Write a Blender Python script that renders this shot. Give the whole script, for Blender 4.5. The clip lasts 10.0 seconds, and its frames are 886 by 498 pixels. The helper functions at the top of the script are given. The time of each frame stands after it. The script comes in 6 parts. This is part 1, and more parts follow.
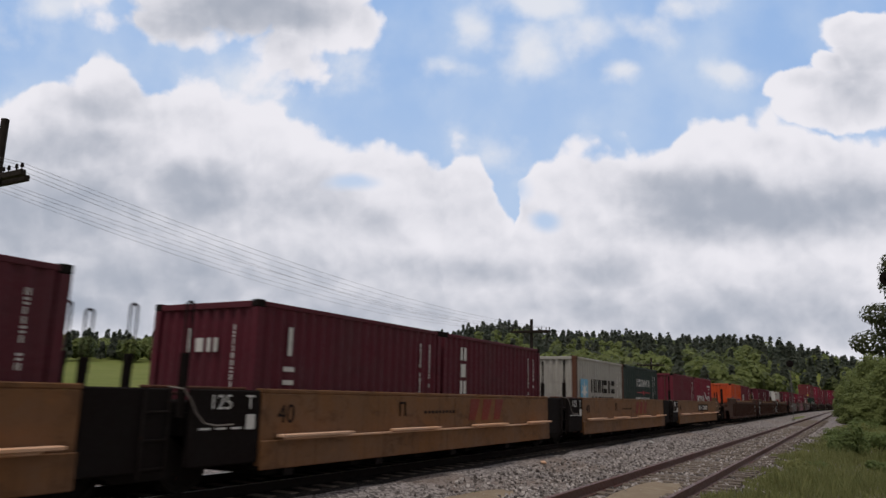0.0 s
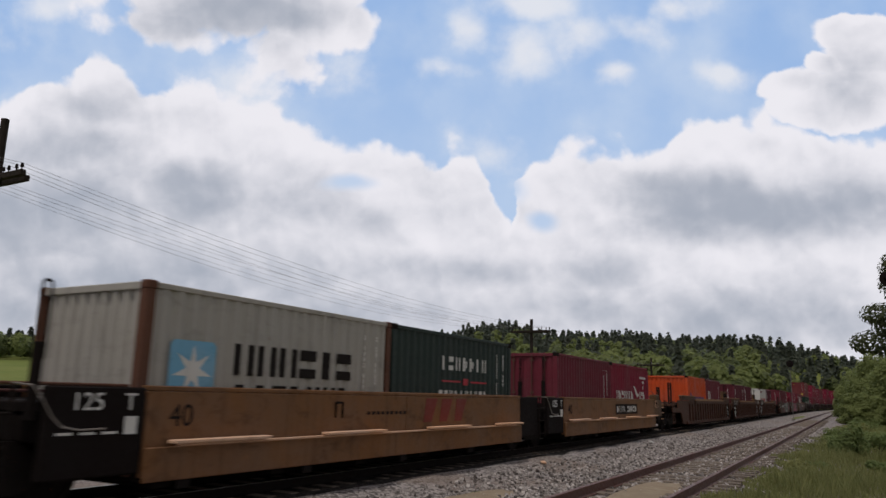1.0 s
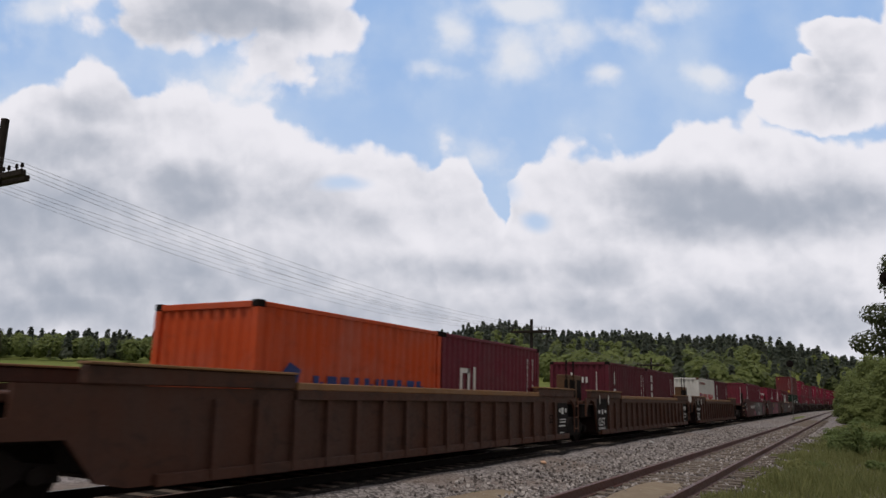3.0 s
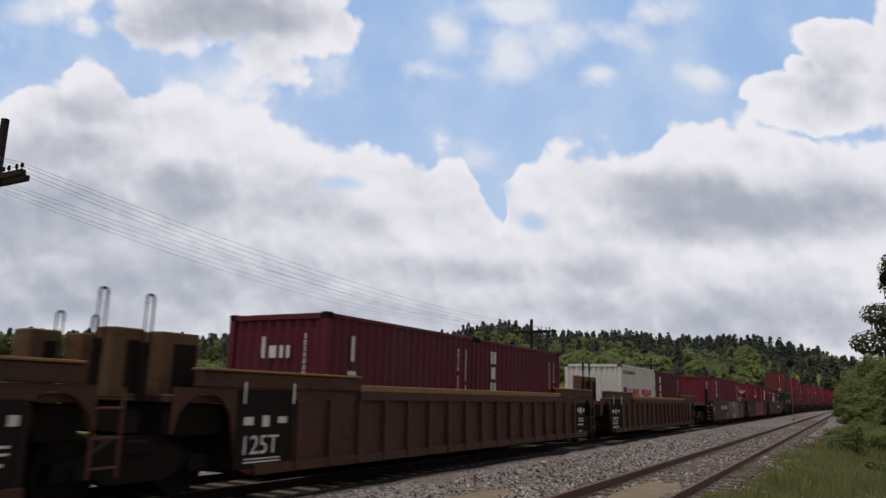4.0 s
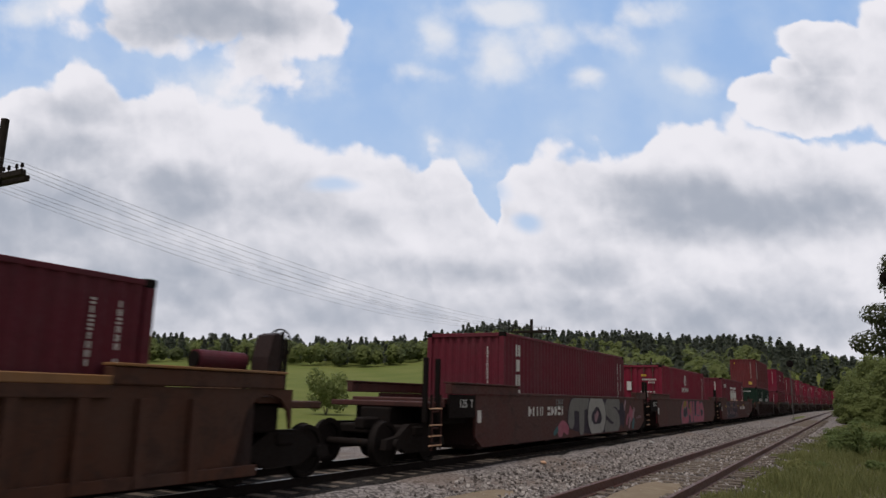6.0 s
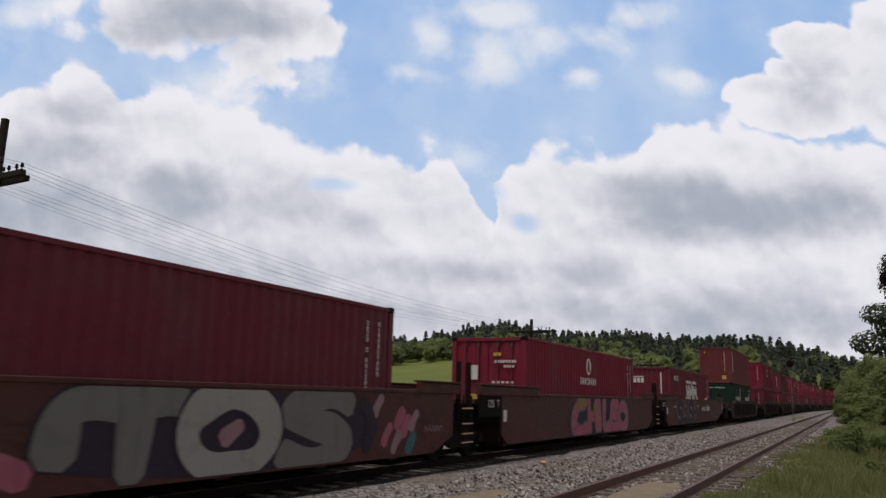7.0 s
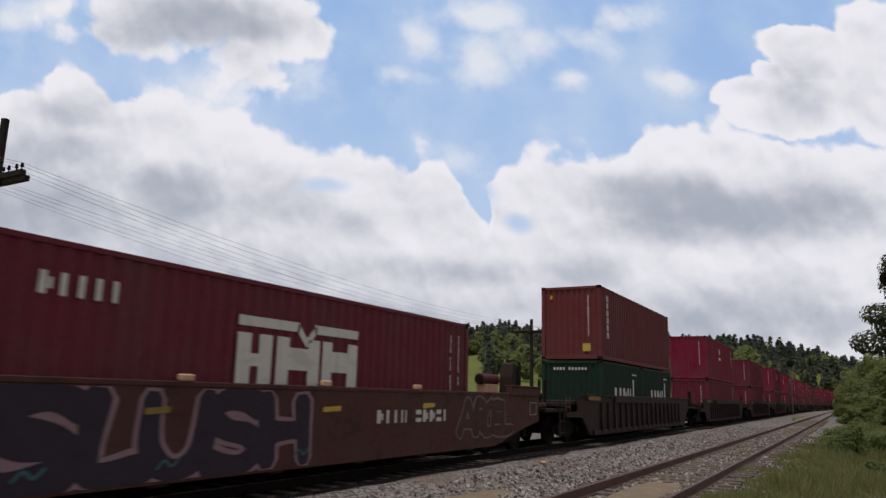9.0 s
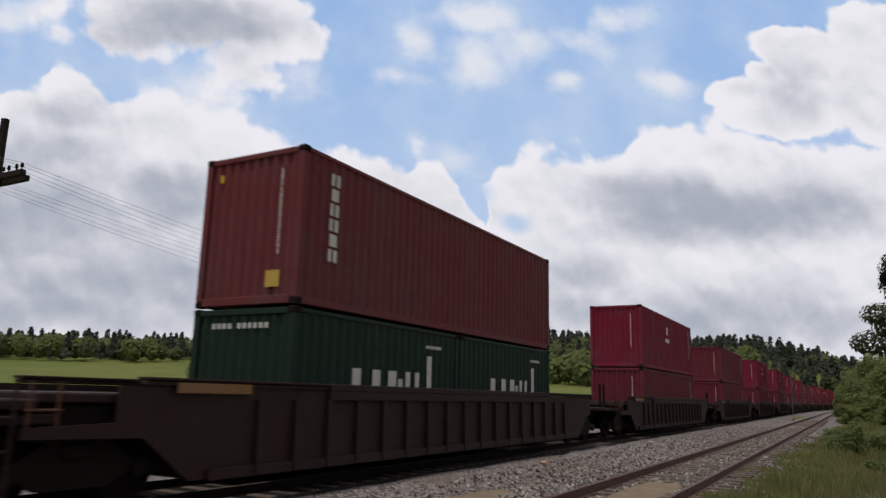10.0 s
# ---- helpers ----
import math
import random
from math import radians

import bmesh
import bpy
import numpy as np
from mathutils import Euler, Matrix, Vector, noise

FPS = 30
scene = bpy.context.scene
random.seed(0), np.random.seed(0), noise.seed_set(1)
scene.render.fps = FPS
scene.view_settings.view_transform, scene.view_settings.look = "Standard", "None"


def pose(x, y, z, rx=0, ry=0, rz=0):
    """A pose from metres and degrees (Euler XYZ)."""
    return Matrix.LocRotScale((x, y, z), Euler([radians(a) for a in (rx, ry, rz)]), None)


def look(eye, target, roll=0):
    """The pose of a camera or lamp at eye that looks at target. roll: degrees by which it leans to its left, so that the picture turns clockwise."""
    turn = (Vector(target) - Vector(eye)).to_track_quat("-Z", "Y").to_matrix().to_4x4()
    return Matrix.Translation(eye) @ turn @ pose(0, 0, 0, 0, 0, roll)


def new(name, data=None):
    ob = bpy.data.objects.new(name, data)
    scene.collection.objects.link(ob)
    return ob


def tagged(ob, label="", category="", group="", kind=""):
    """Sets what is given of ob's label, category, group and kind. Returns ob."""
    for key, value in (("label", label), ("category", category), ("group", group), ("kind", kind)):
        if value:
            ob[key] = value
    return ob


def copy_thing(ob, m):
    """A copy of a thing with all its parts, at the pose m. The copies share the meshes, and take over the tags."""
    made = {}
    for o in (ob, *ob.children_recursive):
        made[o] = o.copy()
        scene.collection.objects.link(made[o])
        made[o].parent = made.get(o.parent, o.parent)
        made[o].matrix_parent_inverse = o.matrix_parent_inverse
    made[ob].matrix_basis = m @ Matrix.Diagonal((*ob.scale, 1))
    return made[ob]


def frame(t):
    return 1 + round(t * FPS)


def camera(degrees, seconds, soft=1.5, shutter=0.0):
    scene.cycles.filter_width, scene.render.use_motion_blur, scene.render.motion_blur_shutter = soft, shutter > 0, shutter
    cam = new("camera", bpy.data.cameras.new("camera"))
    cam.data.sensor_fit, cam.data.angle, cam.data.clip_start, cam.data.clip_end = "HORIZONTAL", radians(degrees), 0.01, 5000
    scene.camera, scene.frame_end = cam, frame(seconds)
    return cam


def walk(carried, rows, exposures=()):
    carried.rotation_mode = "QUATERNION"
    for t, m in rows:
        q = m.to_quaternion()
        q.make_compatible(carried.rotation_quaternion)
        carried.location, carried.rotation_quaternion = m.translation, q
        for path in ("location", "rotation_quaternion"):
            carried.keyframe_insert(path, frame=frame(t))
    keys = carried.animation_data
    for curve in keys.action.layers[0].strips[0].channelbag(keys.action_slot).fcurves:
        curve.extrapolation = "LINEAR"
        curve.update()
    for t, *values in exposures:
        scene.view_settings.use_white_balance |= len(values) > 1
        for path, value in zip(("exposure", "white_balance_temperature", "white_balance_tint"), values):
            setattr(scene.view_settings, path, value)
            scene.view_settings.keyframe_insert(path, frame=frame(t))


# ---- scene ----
cam = camera(63.29, 10.0, 1.5, 0.14)
EYE = Vector((0.0, 0.0, 1.496))
AIM = EYE + 100 * Vector((0.85476, 0.47929, 0.19914))
CAM_POSE = look(EYE, AIM, 1.39)
walk(cam, [(0.0, CAM_POSE), (10.0, CAM_POSE)], [(0.0, 0.0, 6500, 12.3), (10.0, 0.0, 6500, 12.3)])

# ---- world, sun, exposure ----
SUN_EL, SUN_AZ = radians(70), radians(173)   # azimuth from +X towards +Y
world = bpy.data.worlds.new("sky")
scene.world = world
world.use_nodes = True
wn = world.node_tree.nodes
sky = wn.new("ShaderNodeTexSky")
sky.sky_type = "NISHITA"
sky.sun_disc = False
sky.sun_elevation = SUN_EL
sky.sun_rotation = radians(90) - SUN_AZ
sky.dust_density = 3.0
sky.air_density = 1.2
clear = wn.new("ShaderNodeVectorMath")
clear.operation = "SCALE"
clear.inputs["Scale"].default_value = 0.09
world.node_tree.links.new(sky.outputs[0], clear.inputs[0])
cloudy = wn.new("ShaderNodeMix")
cloudy.data_type = "RGBA"
cloudy.inputs[7].default_value = (0.80, 0.78, 0.78, 1)
world_noise = wn.new("ShaderNodeTexNoise")
world_noise.inputs["Scale"].default_value, world_noise.inputs["Detail"].default_value = 2.5, 5
world_cover = wn.new("ShaderNodeMapRange")
for k, v in zip((1, 2, 3, 4), (0.36, 0.56, 0.25, 0.95)):
    world_cover.inputs[k].default_value = v
world.node_tree.links.new(world_noise.outputs[0], world_cover.inputs[0])
world.node_tree.links.new(world_cover.outputs[0], cloudy.inputs[0])
world.node_tree.links.new(clear.outputs[0], cloudy.inputs[6])
world.node_tree.links.new(cloudy.outputs[2], wn["Background"].inputs[0])
wn["Background"].inputs[1].default_value = 0.53
sun = new("sun", bpy.data.lights.new("sun", "SUN"))
sun.data.energy, sun.data.angle, sun.data.color = 1.5, radians(4.0), (1.0, 0.95, 0.86)
sun_way = Vector((math.cos(SUN_EL) * math.cos(SUN_AZ), math.cos(SUN_EL) * math.sin(SUN_AZ), math.sin(SUN_EL)))
sun.matrix_world = look(sun_way * 100, (0, 0, 0))


# ---- materials ----
def material(name):
    m = bpy.data.materials.new(name)
    m.use_nodes = True
    return m, m.node_tree.nodes, m.node_tree.links, m.node_tree.nodes["Principled BSDF"]


def noise_node(nt, scale, detail=4.0, rough=0.6, vec=None, distortion=0.0):
    n = nt.nodes.new("ShaderNodeTexNoise")
    n.inputs["Scale"].default_value, n.inputs["Detail"].default_value = scale, detail
    n.inputs["Roughness"].default_value, n.inputs["Distortion"].default_value = rough, distortion
    if vec is not None:
        nt.links.new(vec, n.inputs["Vector"])
    return n.outputs[0]


def ramp_node(nt, fac, lo, hi, a=0.0, b=1.0):
    n = nt.nodes.new("ShaderNodeMapRange")
    n.interpolation_type = "SMOOTHSTEP"
    for i, v in zip((1, 2, 3, 4), (lo, hi, a, b)):
        n.inputs[i].default_value = v
    nt.links.new(fac, n.inputs[0])
    return n.outputs[0]


def mix_node(nt, fac, a, b):
    n = nt.nodes.new("ShaderNodeMix")
    n.data_type = "RGBA"
    for sock, v in ((n.inputs[0], fac), (n.inputs[6], a), (n.inputs[7], b)):
        if isinstance(v, (int, float)):
            sock.default_value = v
        elif isinstance(v, tuple):
            sock.default_value = (*v, 1)
        else:
            nt.links.new(v, sock)
    return n.outputs[2]


def math_node(nt, op, a, b=0.0):
    n = nt.nodes.new("ShaderNodeMath")
    n.operation = op
    for sock, v in zip(n.inputs, (a, b)):
        if isinstance(v, (int, float)):
            sock.default_value = v
        else:
            nt.links.new(v, sock)
    return n.outputs[0]


def coords(nt, scale=(1, 1, 1), which="Object"):
    tc = nt.nodes.new("ShaderNodeTexCoord")
    mp = nt.nodes.new("ShaderNodeMapping")
    mp.inputs["Scale"].default_value = scale
    nt.links.new(tc.outputs[which], mp.inputs[0])
    return mp.outputs[0]


def bump_to(nt, bsdf, height, strength, distance):
    b = nt.nodes.new("ShaderNodeBump")
    b.inputs["Strength"].default_value, b.inputs["Distance"].default_value = strength, distance
    nt.links.new(height, b.inputs["Height"])
    nt.links.new(b.outputs[0], bsdf.inputs["Normal"])


def paint(name, rgb, rust=0.25, dirt=0.5, rough=0.6, metal=0.0, gloss=0.22, mottle=0.3):
    """Weathered paint on steel: faded patches, vertical run-off streaks, rust specks."""
    m, nodes, links, bsdf = material(name)
    nt = m.node_tree
    big = noise_node(nt, 0.7, 5, 0.6, coords(nt))
    streak = noise_node(nt, 1.0, 5, 0.65, coords(nt, (7, 7, 0.5)))
    fine = noise_node(nt, 14, 6, 0.7, coords(nt))
    lum = sum(rgb) / 3
    faded = tuple(0.75 * c + 0.25 * (lum * 1.1 + 0.01) for c in rgb)
    c = mix_node(nt, ramp_node(nt, big, 0.35, 0.7), rgb, faded)
    grime = tuple(0.45 * c_ + 0.008 for c_ in rgb)
    c = mix_node(nt, ramp_node(nt, streak, 0.5, 0.78, 0, dirt), c, grime)
    stain = noise_node(nt, 1.7, 9, 0.68, coords(nt, (1, 1, 1.6)), 0.6)
    c = mix_node(nt, ramp_node(nt, stain, 0.50, 0.66, 0, mottle), c, grime)
    c = mix_node(nt, ramp_node(nt, stain, 0.28, 0.42, 0.5 * mottle, 0), c, tuple(min(1, 1.25 * q + 0.01) for q in rgb))
    spots = math_node(nt, "MULTIPLY", ramp_node(nt, fine, 0.60, 0.70), ramp_node(nt, big, 0.45, 0.65))
    c = mix_node(nt, math_node(nt, "MULTIPLY", spots, rust), c, (0.13, 0.052, 0.025))
    links.new(c, bsdf.inputs["Base Color"])
    links.new(ramp_node(nt, fine, 0.3, 0.7, rough - 0.1, rough + 0.2), bsdf.inputs["Roughness"])
    bsdf.inputs["Metallic"].default_value = metal
    bsdf.inputs["Specular IOR Level"].default_value = gloss
    bump_to(nt, bsdf, fine, 0.15, 0.004)
    return m


MAROON = paint("maroon container paint", (0.156, 0.0213, 0.0374))
MAROON_DARK = paint("dark maroon container paint", (0.108, 0.0162, 0.0286))
BRICK_RED = paint("brick red container paint", (0.166, 0.0325, 0.0381))
RED = paint("red container paint", (0.219, 0.0137, 0.0375))
CRIMSON = paint("crimson container paint", (0.215, 0.0112, 0.0385))
ORANGE = paint("orange container paint", (0.57, 0.0771, 0.0184))
WHITE = paint("off-white container paint", (0.625, 0.613, 0.587), 0.5, 0.35)
CREAM = paint("grey-white container paint", (0.396, 0.374, 0.341), 0.6, 0.5)
SLATE = paint("slate green container paint", (0.03, 0.0462, 0.0425))
GREEN = paint("dark green container paint", (0.0112, 0.0325, 0.0213))
RUST = paint("rusty corner steel", (0.12, 0.05, 0.03), 0.6)
YELLOW = paint("faded yellow wagon paint", (0.199, 0.0878, 0.031), 0.6, 0.7, mottle=0.75)
BROWN = paint("brown wagon paint", (0.0804, 0.0333, 0.0207), 0.8, 0.8, mottle=0.75)
OCHRE = paint("dull ochre post paint", (0.12, 0.06, 0.0256), 0.6, 0.7, mottle=0.75)
TAN = paint("tan ledge paint", (0.276, 0.138, 0.0552), 0.5, 0.3)
OXIDE = paint("oxide brown wagon paint", (0.0838, 0.0286, 0.0248), 0.6, 0.5, mottle=0.75)
UMBER = paint("dark umber wagon paint", (0.0319, 0.0153, 0.014), 0.6, 0.5, mottle=0.75)
BLACK = paint("black wagon paint", (0.012, 0.0085, 0.008), 0.2, 0.3, 0.8, 0.0, 0.08)
# greasy steel; also paints shade on main rails and post recesses
GRIME_AND_SHADE = paint("greasy black steel and shaded rail", (0.014, 0.010, 0.009), 0.5, 0.3, 0.8, 0.0, 0.1)
# wear plus painted sunlight: far paler than the wagon paint around it
LEDGE = paint("worn ledge with sunlit pale tone", (0.682, 0.396, 0.242), 0.3, 0.3)
MARK_WHITE = paint("white stencil paint", (0.676, 0.663, 0.637), 0.2, 0.5)
MARK_BLACK = paint("black stencil paint", (0.018, 0.014, 0.013), 0.1, 0.4, 0.8, 0.0, 0.1)
MARK_RED = paint("red marking paint", (0.50, 0.03, 0.05), 0.1, 0.2)
MARK_OXBLOOD = paint("oxblood marking paint", (0.204, 0.036, 0.0264), 0.2, 0.3)
MARK_BLUE = paint("light blue emblem paint", (0.17, 0.42, 0.62), 0.1, 0.2)
MARK_NAVY = paint("navy emblem paint", (0.03, 0.05, 0.20), 0.1, 0.2)
MARK_YELLOW = paint("yellow warning paint", (0.62, 0.40, 0.03), 0.1, 0.2)
SPRAY_PINK = paint("pink spray paint", (0.386, 0.0918, 0.147), 0.2, 0.4)
SPRAY_LILAC = paint("dusty pink spray paint", (0.306, 0.177, 0.209), 0.2, 0.4)
SPRAY_SILVER = paint("silver spray paint", (0.173, 0.167, 0.156), 0.2, 0.5)
SPRAY_PALE = paint("pale grey spray paint", (0.313, 0.306, 0.286), 0.2, 0.5)
SPRAY_DARK = paint("black violet spray paint", (0.0326, 0.0225, 0.0405), 0.1, 0.3)
SPRAY_TEAL = paint("teal spray paint", (0.0408, 0.136, 0.15), 0.2, 0.4)
SPRAY_OCHRE = paint("ochre spray paint", (0.272, 0.19, 0.0272), 0.2, 0.4)
WIRE = paint("weathered copper wire", (0.16, 0.15, 0.15), 0.2, 0.3)
HOSE = paint("dusty rubber hose", (0.22, 0.19, 0.17), 0.1, 0.3)
RAIL = paint("rusty rail steel", (0.115, 0.052, 0.042), 0.8, 0.4, 0.5)
POLISHED = paint("worn bright rail head", (0.45, 0.42, 0.40), 0.1, 0.2, 0.3, 0.8)


def wood(name, rgb, dark, scale=(1.5, 14, 14)):
    m, nodes, links, bsdf = material(name)
    nt = m.node_tree
    g = noise_node(nt, 3, 6, 0.7, coords(nt, scale))
    links.new(mix_node(nt, ramp_node(nt, g, 0.3, 0.7), dark, rgb), bsdf.inputs["Base Color"])
    bsdf.inputs["Roughness"].default_value = 0.9
    bsdf.inputs["Specular IOR Level"].default_value = 0.15
    bump_to(nt, bsdf, g, 0.5, 0.02)
    return m


TIE_WOOD = wood("weathered tie timber", (0.22, 0.18, 0.15), (0.07, 0.055, 0.045), (14, 1.5, 14))
POLE_WOOD = wood("dark creosoted timber", (0.045, 0.035, 0.03), (0.014, 0.011, 0.01), (12, 12, 1.0))
BARK = wood("grey bark", (0.09, 0.07, 0.055), (0.03, 0.024, 0.02), (6, 6, 1.5))


def stones(name, a, b, c, scale=16.0):
    m, nodes, links, bsdf = material(name)
    nt = m.node_tree
    v = nt.nodes.new("ShaderNodeTexVoronoi")
    v.inputs["Scale"].default_value = scale
    links.new(coords(nt), v.inputs["Vector"])
    big = noise_node(nt, 0.35, 5, 0.6, coords(nt))
    sep = nt.nodes.new("ShaderNodeSeparateColor")
    links.new(v.outputs["Color"], sep.inputs[0])
    col = mix_node(nt, ramp_node(nt, sep.outputs[0], 0.1, 0.9), a, b)
    col = mix_node(nt, ramp_node(nt, big, 0.45, 0.65, 0, 0.7), col, c)
    links.new(col, bsdf.inputs["Base Color"])
    bsdf.inputs["Roughness"].default_value = 0.9
    bsdf.inputs["Specular IOR Level"].default_value = 0.15
    bump_to(nt, bsdf, v.outputs["Distance"], 1.0, 0.04)
    return m


BALLAST = stones("grey crushed stone", (0.095, 0.083, 0.080), (0.34, 0.305, 0.295), (0.20, 0.155, 0.13))

# near-black stone: the train's shade painted onto the ballast
SHADED_STONE = stones("crushed stone darkened for train shade", (0.010, 0.009, 0.008), (0.04, 0.034, 0.031), (0.016, 0.014, 0.012))


def loose_stone():
    m, nodes, links, bsdf = material("loose grey stone")
    nt = m.node_tree
    geo = nt.nodes.new("ShaderNodeNewGeometry")
    rnd = geo.outputs["Random Per Island"]
    col = mix_node(nt, ramp_node(nt, rnd, 0.0, 1.0), (0.06, 0.052, 0.05), (0.48, 0.44, 0.42))
    col = mix_node(nt, ramp_node(nt, noise_node(nt, 30, 4, 0.6, coords(nt)), 0.4, 0.7, 0, 0.5), col, (0.15, 0.11, 0.09))
    links.new(col, bsdf.inputs["Base Color"])
    bsdf.inputs["Roughness"].default_value = 0.9
    return m


LOOSE_STONE = loose_stone()


def soil(name, a, b, c):
    m, nodes, links, bsdf = material(name)
    nt = m.node_tree
    big = noise_node(nt, 0.06, 6, 0.6, coords(nt))
    fine = noise_node(nt, 2.0, 8, 0.75, coords(nt))
    col = mix_node(nt, ramp_node(nt, big, 0.35, 0.65), a, b)
    col = mix_node(nt, ramp_node(nt, fine, 0.4, 0.75, 0, 0.7), col, c)
    links.new(col, bsdf.inputs["Base Color"])
    bsdf.inputs["Roughness"].default_value = 1.0
    bsdf.inputs["Specular IOR Level"].default_value = 0.05
    bump_to(nt, bsdf, fine, 0.6, 0.1)
    return m


MEADOW = soil("meadow grass", (0.135, 0.165, 0.045), (0.18, 0.195, 0.06), (0.095, 0.12, 0.036))
SAND = soil("pale sandy earth", (0.26, 0.205, 0.15), (0.22, 0.17, 0.12), (0.33, 0.28, 0.21))


def foliage(name, a, b, per_island=True):
    m, nodes, links, bsdf = material(name)
    nt = m.node_tree
    geo = nt.nodes.new("ShaderNodeNewGeometry")
    patch = noise_node(nt, 0.045, 3, 0.6, coords(nt))
    col = mix_node(nt, geo.outputs["Random Per Island"], a, b)
    col = mix_node(nt, ramp_node(nt, patch, 0.4, 0.65, 0, 0.45), col, tuple(x * 0.75 for x in a))
    links.new(col, bsdf.inputs["Base Color"])
    bsdf.inputs["Roughness"].default_value = 0.7
    bsdf.inputs["Specular IOR Level"].default_value = 0.15
    tr = nt.nodes.new("ShaderNodeBsdfTranslucent")
    links.new(col, tr.inputs[0])
    mx = nt.nodes.new("ShaderNodeMixShader")
    mx.inputs[0].default_value = 0.55
    links.new(bsdf.outputs[0], mx.inputs[1])
    links.new(tr.outputs[0], mx.inputs[2])
    links.new(mx.outputs[0], nodes["Material Output"].inputs[0])
    return m


# far woods' haze is put into these two colours: paler and greyer
CONIFER = foliage("haze-pale conifer needles", (0.121, 0.14, 0.109), (0.167, 0.186, 0.144))
BROADLEAF = foliage("haze-pale broadleaf foliage", (0.15, 0.181, 0.085), (0.2, 0.231, 0.106))
SPRING = foliage("fresh spring foliage", (0.206, 0.244, 0.09), (0.269, 0.306, 0.119))
TREE_LEAF = foliage("mature leaf green", (0.085, 0.097, 0.052), (0.135, 0.15, 0.08))
GRASS = foliage("grass blades", (0.196, 0.207, 0.0747), (0.31, 0.31, 0.132))
WEED = foliage("weed leaves", (0.156, 0.202, 0.078), (0.234, 0.286, 0.111))

# ---- sky with drifting clouds ----
F = 1272.0


def cloud_material():
    """Cumulus banks as sums of warped soft lobes; lobes in view-angle units (tangents)."""
    m = bpy.data.materials.new("bright cumulus sky")
    m.use_nodes = True
    nt = m.node_tree
    nt.nodes.clear()
    links = nt.links
    tc = nt.nodes.new("ShaderNodeTexCoord")
    sep = nt.nodes.new("ShaderNodeSeparateXYZ")
    links.new(tc.outputs["Object"], sep.inputs[0])
    depth = math_node(nt, "MULTIPLY", sep.outputs[2], -1.0)
    comb = nt.nodes.new("ShaderNodeCombineXYZ")
    links.new(math_node(nt, "DIVIDE", sep.outputs[0], depth), comb.inputs[0])
    links.new(math_node(nt, "DIVIDE", sep.outputs[1], depth), comb.inputs[1])
    p = comb.outputs[0]

    def vec(op, a, b):
        n = nt.nodes.new("ShaderNodeVectorMath")
        n.operation = op
        for sock, v in zip(n.inputs, (a, b)):
            if isinstance(v, tuple):
                sock.default_value = v
            else:
                links.new(v, sock)
        return n

    def warped(vector, scale, amount, detail):
        n = nt.nodes.new("ShaderNodeTexNoise")
        n.inputs["Scale"].default_value, n.inputs["Detail"].default_value = scale, detail
        n.inputs["Roughness"].default_value = 0.6
        links.new(vector, n.inputs["Vector"])
        off = vec("SUBTRACT", n.outputs["Color"], (0.5, 0.5, 0.5)).outputs[0]
        off = vec("MULTIPLY", off, (amount, amount, 0)).outputs[0]
        return vec("ADD", vector, off).outputs[0]

    w1 = warped(p, 4.5, 0.03, 3)
    w = warped(w1, 17.0, 0.026, 4)

    def lobes(rows, where):
        total = None
        for x, y, rx, ry, gain in rows:
            d = vec("SUBTRACT", where, ((x - 784) / F, (441 - y) / F, 0)).outputs[0]
            d = vec("MULTIPLY", d, (F / rx, F / ry, 0)).outputs[0]
            ln = nt.nodes.new("ShaderNodeVectorMath")
            ln.operation = "LENGTH"
            links.new(d, ln.inputs[0])
            v = math_node(nt, "MULTIPLY", math_node(nt, "SUBTRACT", 1.0, ln.outputs["Value"]), gain)
            total = v if total is None else math_node(nt, "MAXIMUM", total, v)
        return total

    place = nt.nodes.new("ShaderNodeSeparateXYZ")
    links.new(w, place.inputs[0])

    def bank(points):
        """How far below a cloud bank's upper edge; points: x, y of the edge."""
        ramp = nt.nodes.new("ShaderNodeValToRGB")
        stops = ramp.color_ramp.elements
        while len(stops) > 1:
            stops.remove(stops[0])
        for k, (x, y) in enumerate(points):
            stop = stops[0] if k == 0 else stops.new((x + 400) / 2400)
            stop.position, stop.color = (x + 400) / 2400, (y / 700, y / 700, y / 700, 1)
        across = math_node(nt, "MULTIPLY_ADD", place.outputs[0], F / 2400)
        across.node.inputs[2].default_value = 1184 / 2400
        links.new(across, ramp.inputs[0])
        edge = math_node(nt, "MULTIPLY", ramp.outputs[0], -700 / F)
        edge = math_node(nt, "ADD", edge, 441 / F)
        return math_node(nt, "MULTIPLY", math_node(nt, "SUBTRACT", edge, place.outputs[1]), F / 200)

    banks = lobes(HEADS, w)
    for points in EDGES:
        banks = math_node(nt, "MAXIMUM", banks, bank(points))
    veils = lobes(VEILS, w)
    def lumps(vector, scale, detail):
        n = nt.nodes.new("ShaderNodeTexVoronoi")
        n.feature = "SMOOTH_F1"
        n.inputs["Scale"].default_value, n.inputs["Detail"].default_value = scale, detail
        n.inputs["Roughness"].default_value, n.inputs["Smoothness"].default_value = 0.5, 0.6
        links.new(vector, n.inputs["Vector"])
        return n.outputs["Distance"]

    fine = noise_node(nt, 9.0, 6, 0.5, w1)
    wide = noise_node(nt, 3.0, 4, 0.5, p)
    bands = noise_node(nt, 3.0, 6, 0.55, vec("MULTIPLY", w1, (1.0, 2.6, 1.0)).outputs[0])
    puff = math_node(nt, "SUBTRACT", fine, 0.5)
    heap = math_node(nt, "SUBTRACT", 0.62, lumps(w, 13.0, 2.5))
